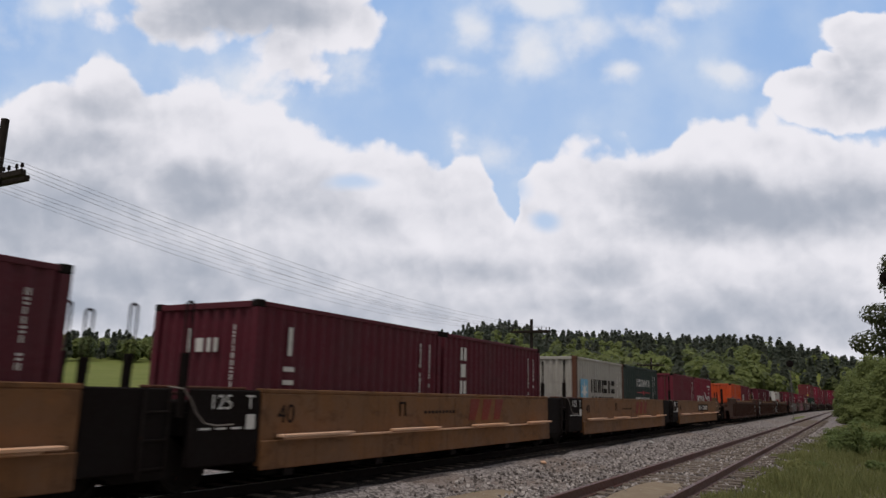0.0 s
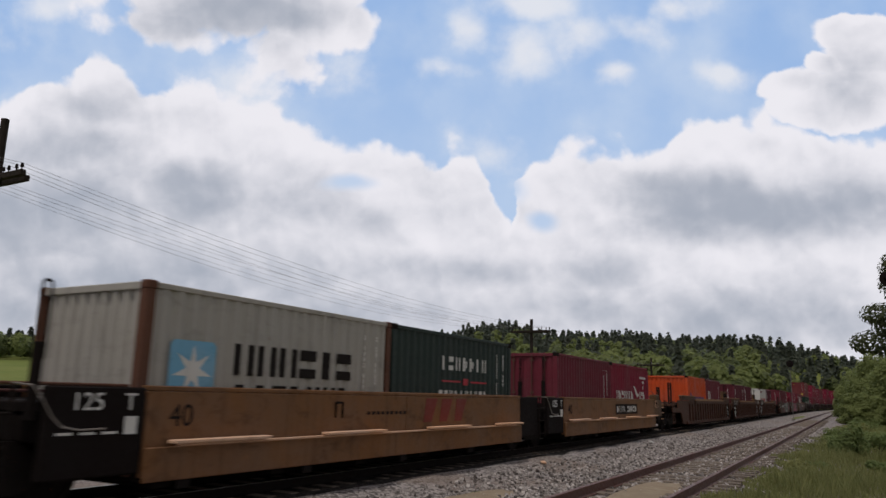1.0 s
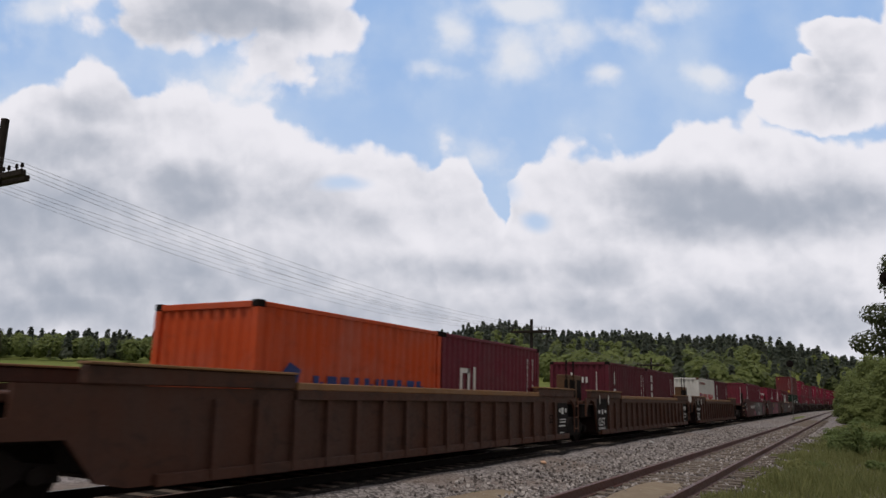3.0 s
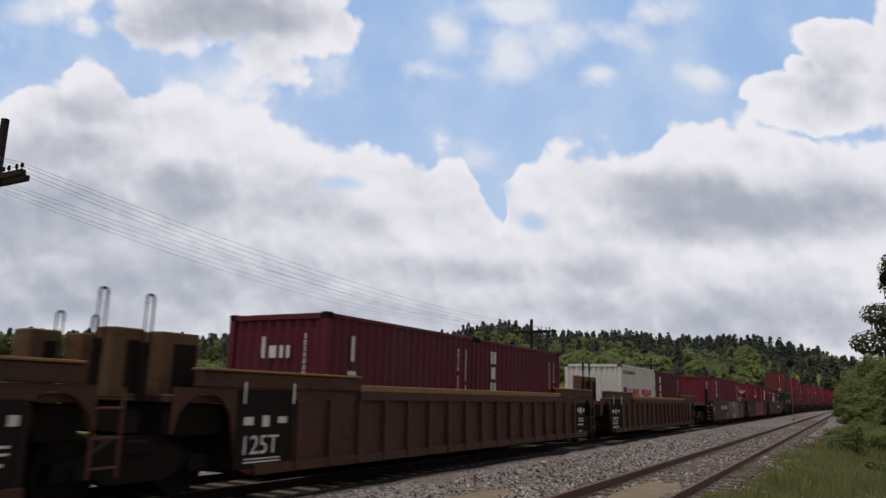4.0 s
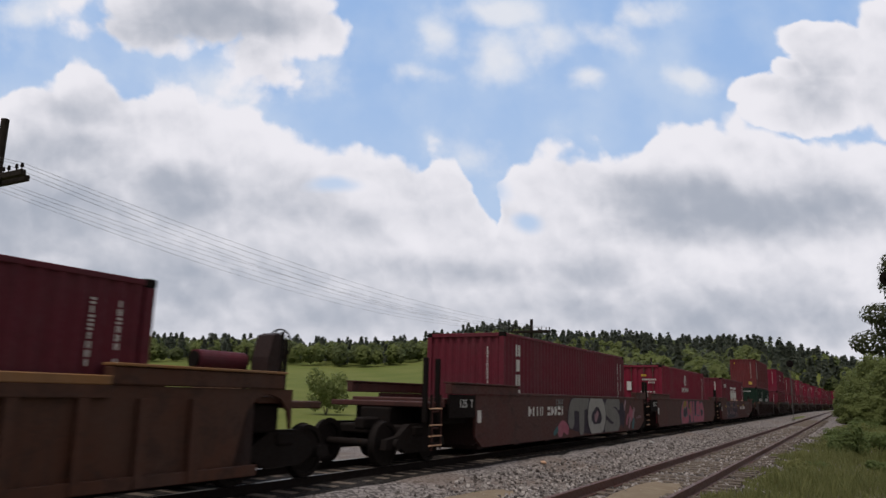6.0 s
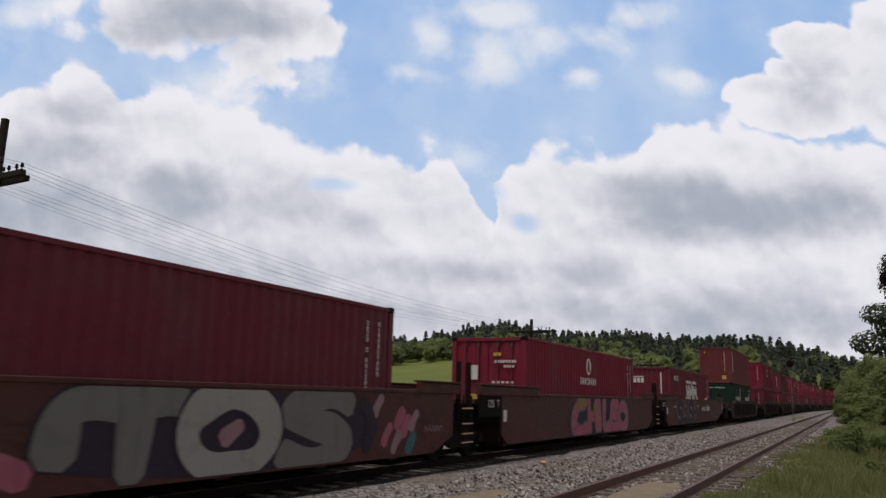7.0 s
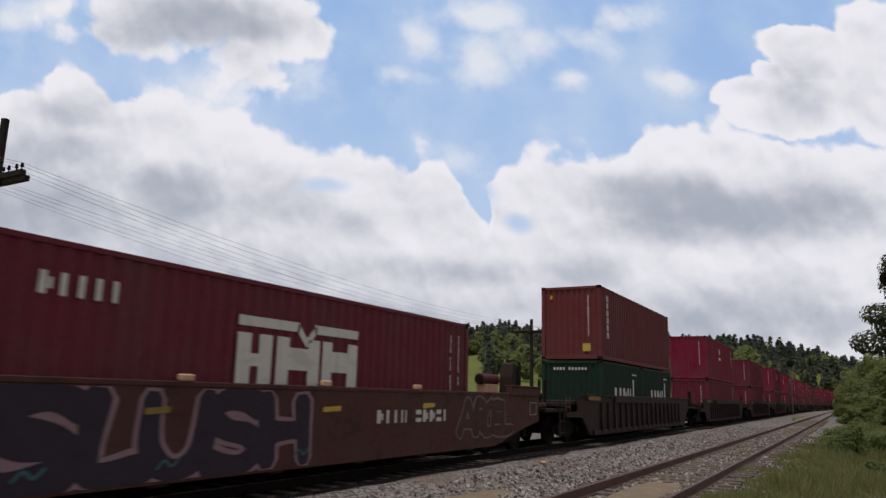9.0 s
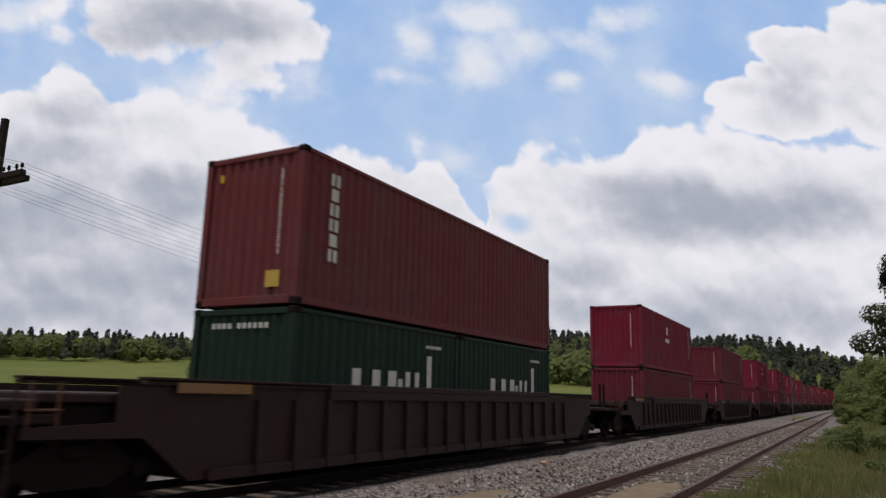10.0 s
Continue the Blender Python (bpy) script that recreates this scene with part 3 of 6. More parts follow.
def container(length, high, mat, label, front="wall", posts=None):
    """A box container: origin at its lower front edge's middle, x along it, near side at -y."""
    posts = posts or mat
    top = thing("shipping_container", label, "shipping container", "containers on the train")
    L, H = length, high
    near = corrugated(0.16, L - 0.16, 0.15, H - 0.10, -CW + 0.012, 0.036)
    part("side_wall", near, mat, top)
    part("side_wall", turned(corrugated(0.16, L - 0.16, 0.15, H - 0.10, -CW + 0.012, 0.036), pose(L, 0, 0, 0, 0, 180)), mat, top)
    ends = [("wall", pose(0, 0, 0, 0, 0, -90)), ("doors", pose(L, 0, 0, 0, 0, 90))]
    if front == "doors":
        ends = [("doors", pose(0, 0, 0, 0, 0, -90)), ("wall", pose(L, 0, 0, 0, 0, 90))]
    for kind, m in ends:
        if kind == "wall":
            part("end_wall", turned(corrugated(-CW + 0.14, CW - 0.14, 0.16, H - 0.12, 0.02, 0.045, 0.25), m), mat, top)
            continue
        for sx in (-1, 1):
            lo, hi = (-CW + 0.14, -0.012) if sx < 0 else (0.012, CW - 0.14)
            bm = corrugated(lo, hi, 0.16, H - 0.14, 0.03, 0.03, 0.36)
            door = part("door", turned(bm, m), mat, top)
            for f in (0.3, 0.72):
                x = lo + f * (hi - lo)
                bm = tube((x, -0.01, 0.06), (x, -0.01, H - 0.06), 0.02, 8)
                for z in (0.2, 0.5 * H, H - 0.25):
                    add_box(bm, x - 0.05, x + 0.05, -0.02, 0.03, z - 0.04, z + 0.04)
                add_box(bm, x - 0.02, x + 0.32, -0.03, -0.012, 1.02, 1.06)
                part("locking_bar", turned(bm, m), RAIL if mat is not WHITE else RUST, door, "galvanised locking bar")
    roof = corrugated(0.1, L - 0.1, -CW + 0.08, CW - 0.08, 0.0, 0.02, 0.3)
    part("roof", turned(roof, pose(0, 0, H - 0.012, -90, 0, 0)), mat, top)
    part("floor_pan", box(0.05, L - 0.05, -CW + 0.05, CW - 0.05, 0.06, 0.14), mat, top)
    for x in (0.0, L - 0.16):
        for y in (-CW, CW - 0.15):
            part("corner_post", box(x, x + 0.16, y, y + 0.15, 0.12, H - 0.12, 0.012), posts, top)
    for y in (-CW, CW - 0.06):
        part("top_rail", box(0.17, L - 0.17, y, y + 0.06, H - 0.10, H - 0.02, 0.01), mat, top)
        part("bottom_rail", box(0.17, L - 0.17, y, y + 0.06, 0.02, 0.16, 0.01), mat, top)
    for x in (0.0, L - 0.10):
        part("header", box(x, x + 0.10, -CW + 0.16, CW - 0.16, H - 0.13, H - 0.02, 0.01), mat, top)
        part("end_sill", box(x, x + 0.10, -CW + 0.16, CW - 0.16, 0.02, 0.17, 0.01), mat, top)
    for x in (-0.004, L - 0.174):
        for y in (-CW - 0.004, CW - 0.158):
            for z in (0.0, H - 0.118):
                bm = box(x, x + 0.178, y, y + 0.162, z, z + 0.118, 0.012)
                near_y = y if y < 0 else y + 0.162
                add_box(bm, x + 0.05, x + 0.13, near_y - 0.003, near_y + 0.003, z + 0.03, z + 0.085)
                part("corner_casting", bm, GRIME_AND_SHADE if mat not in (WHITE, CREAM) else RUST, top)
    return top


SIDE_Y = -CW + 0.009


def side_mark(top, outline_boxes, mat, name="marking", label=""):
    """Painted shapes on the near side: rectangles (x0, x1, z0, z1)."""
    bm = bmesh.new()
    for x0, x1, z0, z1 in outline_boxes:
        add_box(bm, x0, x1, SIDE_Y - 0.006, SIDE_Y + 0.002, z0, z1)
    return tagged(part(name, bm, mat, top, label), kind="stuff" if len(outline_boxes) > 1 else "")


def front_mark(top, boxes, mat, name="marking", label="", at=0.012):
    bm = bmesh.new()
    for y0, y1, z0, z1 in boxes:
        add_box(bm, at - 0.006, at + 0.004, y0, y1, z0, z1)
    return tagged(part(name, bm, mat, top, label), kind="stuff" if len(boxes) > 1 else "")


def glyph(x, z, w, h, kind, t=None):
    """Plain bars and blocks of a letter's size, spelling nothing."""
    t = t or 0.3 * w
    if kind == 0:
        return [(x, x + t, z, z + h), (x + w - t, x + w, z, z + h)]
    if kind == 1:
        return [(x + 0.2 * w, x + 0.2 * w + 1.6 * t, z, z + h)]
    if kind == 2:
        return [(x, x + w, z, z + 0.34 * h), (x, x + w, z + 0.62 * h, z + h)]
    return [(x, x + 0.55 * w, z, z + h), (x + 0.7 * w, x + w, z + 0.25 * h, z + 0.75 * h)]


def word(x, z, w, h, n, gap=0.25, t=None, seed=0):
    rnd = random.Random(seed)
    boxes = []
    step = w / n
    for i in range(n):
        boxes += glyph(x + i * step, z, step * (1 - gap), h, rnd.randrange(4), t)
    return boxes


def column(x, z_top, w, h, n, gap=0.25, seed=0):
    rnd = random.Random(seed)
    boxes = []
    for i in range(n):
        z = z_top - (i + 1) * h
        boxes += [(x + 0.1 * w, x + 0.9 * w, z + gap * h, z + h)] if i % 3 == 1 else [(x, x + 0.36 * w, z + gap * h, z + h), (x + 0.58 * w, x + w, z + gap * h, z + h)]
    return boxes


def code_lines(top, L, H, seed=0):
    """The small stencilled columns of figures near a container's right end, as bars."""
    rnd = random.Random(seed)
    boxes = []
    for x, lo in ((L - 0.95, 0.35), (L - 0.55, 0.5)):
        z = H - 0.35
        while z > H * lo:
            boxes += glyph(x, z - 0.085, 0.055, 0.085, rnd.randrange(3), 0.017)
            z -= 0.11 if rnd.random() < 0.85 else 0.2
    side_mark(top, boxes, MARK_WHITE, "stencil")


def end_code(top, H, y=-0.75):
    boxes = []
    rnd = random.Random(9)
    for i in range(14):
        boxes += glyph(y, H - 0.49 - i * 0.115, 0.055, 0.09, rnd.randrange(3), 0.017)
    front_mark(top, boxes, MARK_WHITE, "stencil")


L20, L40, H8, H9 = 6.058, 12.192, 2.591, 2.896
BOT = 0.36           # container floor over the rail


def load(c, s, z=BOT):
    return rolls(c, s, z)


# ---- well cars ----
HW = 1.43            # half width over the side sills


def ladder(parent, x, y, z0, z1, mat=BLACK, loop=True):
    bm = bmesh.new()
    for dx in (-0.2, 0.2):
        add_tube(bm, (x + dx, y, z0), (x + dx, y, z1), 0.022, 8)
    n = int((min(z1, 1.5) - z0) / 0.36)
    for i in range(n):
        z = z0 + 0.12 + i * 0.36
        add_tube(bm, (x - 0.2, y, z), (x + 0.2, y, z), 0.018, 6)
    part("ladder", bm, mat, parent, "steel grab-iron ladder")


def hairpin(parent, x, y, z0, z1, w=0.11, mat=BLACK):
    mid = z0 + 0.55 * (z1 - z0)
    part("guide_post", box(x - 0.01, x + 0.09, y - 0.05, y + 0.05, z0, mid, 0.01), mat, parent)
    r = w / 2
    line = [(x, y, mid - 0.2), (x, y, z1 - r)] + [(x + r - r * math.cos(a), y, z1 - r + r * math.sin(a)) for a in (0.5, 1.05, 1.57, 2.1, 2.6)] + [(x + w, y, z1 - r), (x + w, y, mid - 0.2)]
    part("handrail_loop", sweep(line, 0.019, 6), mat, parent, "tall hairpin container guide post")


def brake_wheel(parent, x, y, z, mat):
    bm = sweep([(x, y + 0.29 * math.cos(math.pi * k / 12), z + 0.29 * math.sin(math.pi * k / 12)) for k in range(25)], 0.017, 6)
    for k in range(5):
        p = 2 * math.pi * k / 5
        add_tube(bm, (x, y, z), (x, y + 0.29 * math.cos(p), z + 0.29 * math.sin(p)), 0.012, 6)
    add_tube(bm, (x - 0.12, y, z), (x + 0.03, y, z), 0.04, 10)
    part("brake_wheel", bm, mat, parent, "round spoked hand-brake wheel")


def well_floor(u, x0, x1, mat):
    for x in np.arange(x0 + 0.3, x1, 2.3):
        part("cross_beam", box(x, x + 0.3, -HW + 0.14, HW - 0.14, 0.2, 0.34), mat, u)
    part("end_beam", box(x0, x0 + 0.18, -HW + 0.14, HW - 0.14, 0.3, 1.3, 0.02), mat, u)
    part("end_beam", box(x1 - 0.18, x1, -HW + 0.14, HW - 0.14, 0.3, 1.3, 0.02), mat, u)


def yellow_unit(last=False):
    u = thing("well_car", "faded yellow articulated well car with black ends" if not last else "faded yellow well car end unit with a platform", "railway wagon", "well cars of the train")
    for s in (-1, 1):
        y0, y1 = (-HW, -HW + 0.10) if s < 0 else (HW - 0.10, HW)
        wall = part("side_wall", box(0.02, 12.36, y0, y1, 0.36, 1.46, 0.015), YELLOW, u)
        out = -HW if s < 0 else HW
        part("top_chord", box(0.02, 12.36, min(out, out - s * 0.16) , max(out, out - s * 0.16), 1.462, 1.53, 0.012), YELLOW, u)
        part("bottom_chord", box(0.02, 12.36, min(out, out + s * 0.05), max(out, out + s * 0.05), 0.30, 0.74, 0.012), YELLOW, u)
        # worn ledges and steps along the side, sunlit brightness put in their colour
        yo = out + s * 0.05
        part("ledge", box(0.5, 11.9, min(yo, yo + s * 0.05), max(yo, yo + s * 0.05), 0.742, 0.775, 0.006), LEDGE, wall)
        for x, w in ((0.35, 1.85), (3.6, 1.8), (7.15, 1.85), (10.6, 1.5)):
            part("step_board", box(x, x + w, min(yo + s * 0.003, yo + s * 0.17), max(yo + s * 0.003, yo + s * 0.17), 0.785, 0.83, 0.008), LEDGE, wall, "worn step board coloured sunlit pale")
        for x in (0.6, 3.2, 6.2, 9.2, 11.6):
            part("bracket", box(x, x + 0.22, min(out - s * 0.02, out + s * 0.03), max(out - s * 0.02, out + s * 0.03), 0.18, 0.30, 0.01), BLACK, u)
    part("seam_plate", box(6.4, 6.46, -HW - 0.008, -HW, 0.78, 1.45), YELLOW, u)
    well_floor(u, 0.02, 12.36, BLACK)
    # black ends over the shared trucks
    ends = [(-1.35, 0.0)] + ([] if last else [(12.38, 13.7)])
    for x0, x1 in ends:
        for s in (-1, 1):
            y0, y1 = (-HW + 0.01, -HW + 0.14) if s < 0 else (HW - 0.14, HW - 0.01)
            part("end_panel", box(x0, x1, y0, y1, 0.42, 1.5, 0.02), BLACK, u, "black end panel")
        part("end_deck", box(x0, x1, -HW + 0.15, HW - 0.15, 1.18, 1.32, 0.02), BLACK, u)
        part("end_box", box(x0 + 0.02, x1 - 0.02, -HW + 0.2, HW - 0.2, 0.84, 1.16, 0.02), BLACK, u)
    part("cable_trough", box(-1.9, -0.1, -1.2, -0.95, 1.50, 1.54, 0.01), RUST, u)
    part("walkway", box(-1.8, -0.2, 0.2, 0.9, 1.40, 1.44, 0.01), OXIDE, u)
    ladder(u, -1.98, -HW - 0.03, 0.35, 1.5, GRIME_AND_SHADE)
    hairpin(u, -2.0, 0.75, 1.1, 2.75)
    hairpin(u, -2.0, -0.75, 1.1, 2.65)
    hairpin(u, -1.5, -1.3, 1.1, 2.72)
    hairpin(u, 12.75, -0.75, 1.1, 2.5)
    hairpin(u, 12.75, 0.75, 1.1, 2.3)
    bm = sweep([(-1.72, -HW + 0.1, 1.52), (-1.57, -HW - 0.03, 1.5), (-1.45, -HW - 0.05, 1.36), (-1.32, -HW - 0.05, 1.16), (-1.17, -HW - 0.05, 1.03), (-0.95, -HW - 0.05, 0.99), (-0.6, -HW - 0.04, 1.0)], 0.012, 7)
    part("brake_hose", bm, HOSE, u, "grey hanging brake hose")
    # painted marks
    def side_text(text, size, x, z, mat):
        ob = part("lettering", lettering(text, size, mat), mat, u, "painted figures")
        ob.location = (x, -HW - 0.004, z)
        return ob
    side_text("40", 0.42, 0.38, 1.0, MARK_BLACK)
    t = side_text("125", 0.30, -1.06, 1.22, MARK_WHITE)
    t = side_text("T", 0.30, -0.33, 1.22, MARK_WHITE)
    def plate(x0, x1, z0, z1, mat, name="plate", label=""):
        return part(name, box(x0, x1, -HW - 0.006, -HW + 0.008, z0, z1), mat, u, label)
    plate(-0.30, -0.12, 0.92, 1.14, MARK_WHITE, "data_plate", "small white data plate")
    bm = bmesh.new()
    for i in range(3):
        x = -1.2 + i * 0.3
        add_box(bm, x, x + 0.2, -HW - 0.006, -HW + 0.012, 0.93, 0.96)
    tagged(part("stencil", bm, MARK_WHITE, u), kind="stuff")
    if not last:
        for x0 in (7.1, 7.8, 8.5):
            part("emblem_block", prism([(x0, 0.92), (x0 + 0.34, 0.92), (x0 + 0.6, 1.42), (x0 + 0.1, 1.42)], -HW - 0.006, -HW + 0.002), MARK_OXBLOOD, u, "faded oxblood emblem block")
        bm = bmesh.new()
        for i in range(9):
            add_box(bm, 5.0 + i * 0.16, 5.1 + i * 0.16, -HW - 0.006, -HW + 0.002, 1.1, 1.16)
        tagged(part("stencil", bm, MARK_BLACK, u), kind="stuff")
        bm = bmesh.new()
        for a in range(4):
            add_box(bm, 4.0 + 0.10 * (a % 2) * 2, 4.05 + 0.10 * (a % 2) * 2, -HW - 0.006, -HW + 0.002, 1.06, 1.34)
        add_box(bm, 4.05, 4.2, -HW - 0.006, -HW + 0.002, 1.3, 1.34)
        tagged(part("stencil", bm, MARK_BLACK, u), kind="stuff")
    else:
        part("number_plate", box(5.9, 9.2, -HW - 0.006, -HW + 0.004, 0.92, 1.32), MARK_BLACK, u, "black panel with white bars")
        bm = bmesh.new()
        for i in range(10):
            if i == 4:
                continue
            for x0, x1, z0, z1 in glyph(6.1 + i * 0.30, 1.0, 0.21, 0.24, (3, 1, 1, 0, 0, 2, 3, 3, 2, 3)[i], 0.045):
                add_box(bm, x0, x1, -HW - 0.010, -HW - 0.005, z0, z1)
        tagged(part("painted_number", bm, MARK_WHITE, u), kind="stuff")
        # sloped end with a platform over the end truck
        for s in (-1, 1):
            y0, y1 = (-HW + 0.002, -HW + 0.10) if s < 0 else (HW - 0.10, HW - 0.002)
            part("end_panel", prism([(12.38, 0.40), (12.6, 0.76), (13.82, 0.76), (13.82, 1.51), (12.38, 1.51)], y0, y1), OCHRE, u)
        part("platform", box(12.5, 14.9, -HW + 0.12, HW - 0.12, 1.2, 1.32, 0.02), YELLOW, u)
        part("draft_box", box(14.2, 15.4, -0.35, 0.35, 0.6, 1.15, 0.03), GRIME_AND_SHADE, u)
        part("coupler", box(15.35, 16.0, -0.14, 0.14, 0.72, 0.98, 0.04), GRIME_AND_SHADE, u)
        part("air_reservoir", tube((12.7, 0.4, 1.6), (13.9, 0.4, 1.6), 0.2, 16), BROWN, u)
        part("brake_valve", box(13.27, 14.07, -1.3, -1.0, 1.33, 1.76, 0.03), OCHRE, u, "ochre equipment box")
        for x0, x1, z0, z1 in ((12.55, 13.05, 1.17, 1.20), (12.55, 13.05, 1.45, 1.48), (12.55, 12.58, 1.20, 1.45), (13.02, 13.05, 1.20, 1.45), (12.78, 12.80, 1.20, 1.45)):
            part("opening_rim", box(x0, x1, -HW - 0.012, -HW + 0.004, z0, z1), LEDGE, u)
        # uncut panel: a flat black plate paints the shade inside the opening
        part("opening_shade", box(12.58, 13.02, -HW - 0.005, -HW + 0.003, 1.20, 1.45), BLACK, u, "opening in the end panel, its shade a black plate")
        for x, y, z in ((14.36, 1.2, 2.07), (14.5, 1.2, 2.08), (15.14, 0.5, 2.27), (15.27, 0.5, 2.3), (13.99, -1.3, 2.14), (14.92, -1.0, 2.15)):
            part("stake", box(x - 0.035, x + 0.035, y - 0.035, y + 0.035, 1.22, z, 0.008), BLACK, u)
        brake_wheel(u, 15.25, -0.5, 1.65, MARK_OXBLOOD)
        for z in (0.62, 0.9, 1.16):
            part("step", tube((14.1, -HW + 0.08, z), (14.75, -HW + 0.08, z), 0.018, 8), LEDGE, u, "worn pale step bar")
        ladder(u, 14.75, -HW + 0.02, 0.3, 1.5)
        part("end_gear", box(14.55, 15.1, -1.1, 1.1, 1.0, 1.22, 0.03), RUST, u, "rusty end sill with hoses")
    return u


def wheel_arch(x, r, z, n=9):
    return [(x + r * math.cos(math.pi * (1 - k / (n - 1))), z + r * math.sin(math.pi * (1 - k / (n - 1)))) for k in range(n)]


def bulkhead_post(parent, x0, x1, y, mat=None, top=2.29):
    """A box post with a flat dark plate that paints a recess's shade towards the side."""
    mat = mat or OCHRE
    part("bulkhead_post", box(x0, x1, y - 0.2, y + 0.2, 1.36, top, 0.02), mat, parent)
    part("recess_shade", box(x0 + 0.22, x1 - 0.06, y - 0.206, y - 0.198, 1.42, top - 0.16), GRIME_AND_SHADE, parent, "flat dark plate for the shaded recess")


def end_stencils(u):
    """The black panel and figures at a ribbed unit's trailing end."""
    part("black_panel", box(13.16, 14.03, -HW - 0.012, -HW + 0.002, 0.34, 1.34), MARK_BLACK, u, "black stencil panel")
    bm = bmesh.new()
    for x0, x1, z0, z1 in ((13.3, 13.42, 1.05, 1.17), (13.85, 13.97, 1.05, 1.17), (13.5, 13.7, 1.0, 1.2), (13.35, 13.9, 0.82, 0.85), (13.35, 13.9, 0.74, 0.77), (13.3, 13.85, 0.62, 0.66), (13.35, 13.7, 0.42, 0.445), (13.35, 13.7, 0.37, 0.39)):
        add_box(bm, x0, x1, -HW - 0.018, -HW - 0.010, z0, z1)
    tagged(part("stencil", bm, MARK_WHITE, u), kind="stuff")
    ob = part("lettering", lettering("53", 0.36, MARK_BLACK), MARK_BLACK, u, "dark painted figures")
    ob.location = (12.45, -HW - 0.006, 0.74)


def brown_unit(kind="ribbed", wall_mat=None, chord_mat=None, label="", lead=False, tail=False, raised=1.76, plain=False):
    """A 53-foot well unit: ribbed sides with stiffeners, or smooth plate; origin at its 40-foot load's left end."""
    ribbed = kind == "ribbed"
    wall_mat = wall_mat or (BROWN if ribbed else OXIDE)
    chord_mat = chord_mat or (TAN if ribbed else wall_mat)
    u = thing("well_car", label, "railway wagon", "well cars of the train")
    a, b = (-4.4 if lead and ribbed else -3.45), (15.6 if plain or not ribbed else 14.9)
    if tail and not ribbed:
        b = 16.35
    low = 0.26
    for s in (-1, 1):
        y0, y1 = (-HW, -HW + 0.07) if s < 0 else (HW - 0.07, HW)
        out = -HW if s < 0 else HW
        ztop = 1.52
        outline = [(a, 1.45), (a, 0.9)] + wheel_arch(a + 0.55, 0.55, 0.9, 7)[1:] + [(a + 1.25, 0.35), (a + 1.5, low), (b - 1.5, low), (b - 1.25, 0.35)] + \
            wheel_arch(b - 0.55, 0.55, 0.9, 7)[:-1] + [(b, 0.9), (b, 1.45), (b, ztop), (a, ztop)]
        if lead and ribbed:
            outline = [(-3.9, ztop), (-3.9, 1.14), (-5.3, 1.12), (-5.3, 0.94), (-4.9, 0.9), (-3.2, 0.88), (-2.75, 0.35), (-2.3, low), (b - 1.5, low), (b - 1.25, 0.35)] + wheel_arch(b - 0.55, 0.55, 0.9, 7)[:-1] + [(b, 0.9), (b, ztop)]
        if plain:
            outline = [(-3.4, ztop), (-3.4, 1.06), (-4.6, 1.02), (-4.6, 0.9), (-3.0, 0.86), (-2.2, low), (14.4, low), (15.2, 0.9), (b, 0.95), (b, ztop)]
        if not ribbed:
            outline = [(-2.1, ztop), (-2.1, 0.5), (-1.7, low), (13.6, low), (14.5, 0.6), (14.5, ztop)]
            if tail:
                outline[3:] = [(13.4, low), (14.95, 0.6), (b, 0.82), (b, ztop)]
        wall = part("side_wall", prism(outline, y0, y1), wall_mat, u)
        yo, yi = out + s * 0.09, out - s * 0.12
        if ribbed:
            part("top_chord", box(0.75, 11.45, min(yo, yi), max(yo, yi), 1.522, 1.64, 0.012), chord_mat, u, "tan top chord")
            part("chord_lip", box(0.75, 11.45, min(out + s * 0.002, out + s * 0.085), max(out + s * 0.002, out + s * 0.085), 1.36, 1.52, 0.01), wall_mat, u)
            for x in np.arange(-1.0, 13.3, 0.86):
                bm = prism([(x, low), (x + 0.14, low), (x + 0.14, 1.36), (x, 1.36)], 0, 1)
                for v in bm.verts:
                    k = 0.10 if v.co.z < 1 else 0.075
                    v.co.y = (out + s * 0.002) if v.co.y < 0.5 else out + s * k
                bmesh.ops.recalc_face_normals(bm, faces=bm.faces)
                part("stiffener", bm, wall_mat, wall)
            part("bottom_chord", box(-1.9, 14.1, min(out, out + s * 0.07) + (0.003 if s > 0 else -0.003), max(out, out + s * 0.07), low - 0.02, low + 0.14, 0.012), wall_mat, u)
        else:
            part("top_chord", box(0.45, 12.98 if not tail else 14.28, min(out + s * 0.02, yi), max(out + s * 0.02, yi), 1.522, 1.60, 0.012), chord_mat, u)
            for x in ((3.1, 6.2, 9.3) if tail else ()):
                bm = box(x, x + 0.24, min(out - s * 0.05, out + s * 0.05), max(out - s * 0.05, out + s * 0.05), 1.602, 1.70, 0.02)
                part("guide_block", bm, LEDGE, u, "pale worn container guide")
        # raised ends
        for x0, x1 in ((max(a, -3.06), 0.74), (11.46, 14.65 if not plain else b)) if ribbed else (((a, 0.44), (14.3, b)) if tail else ((a, 0.44), (13.0, 14.75))):
            part("raised_chord", box(x0, x1, min(out + s * 0.05, yi), max(out + s * 0.05, yi), 1.525, raised, 0.02), wall_mat, u)
            part("chord_cap", box(x0, x1, min(yo, yi - s * 0.05), max(yo, yi - s * 0.05), raised + 0.002, raised + 0.04, 0.008), chord_mat, u)
    well_floor(u, -2.0, 14.2, UMBER)
    for x0, x1 in ((a + 0.05, -2.1), (14.3, b - 0.05)):
        part("end_box", box(x0, x1, -HW + 0.22, HW - 0.22, 0.84, 1.28, 0.03), BLACK, u, "dark steel box over the bogie")
    for x0, x1 in ((a, -2.05), (14.25, b)):
        part("end_deck", box(x0, x1, -HW + 0.13, HW - 0.13, 1.3, 1.42, 0.02), wall_mat, u)
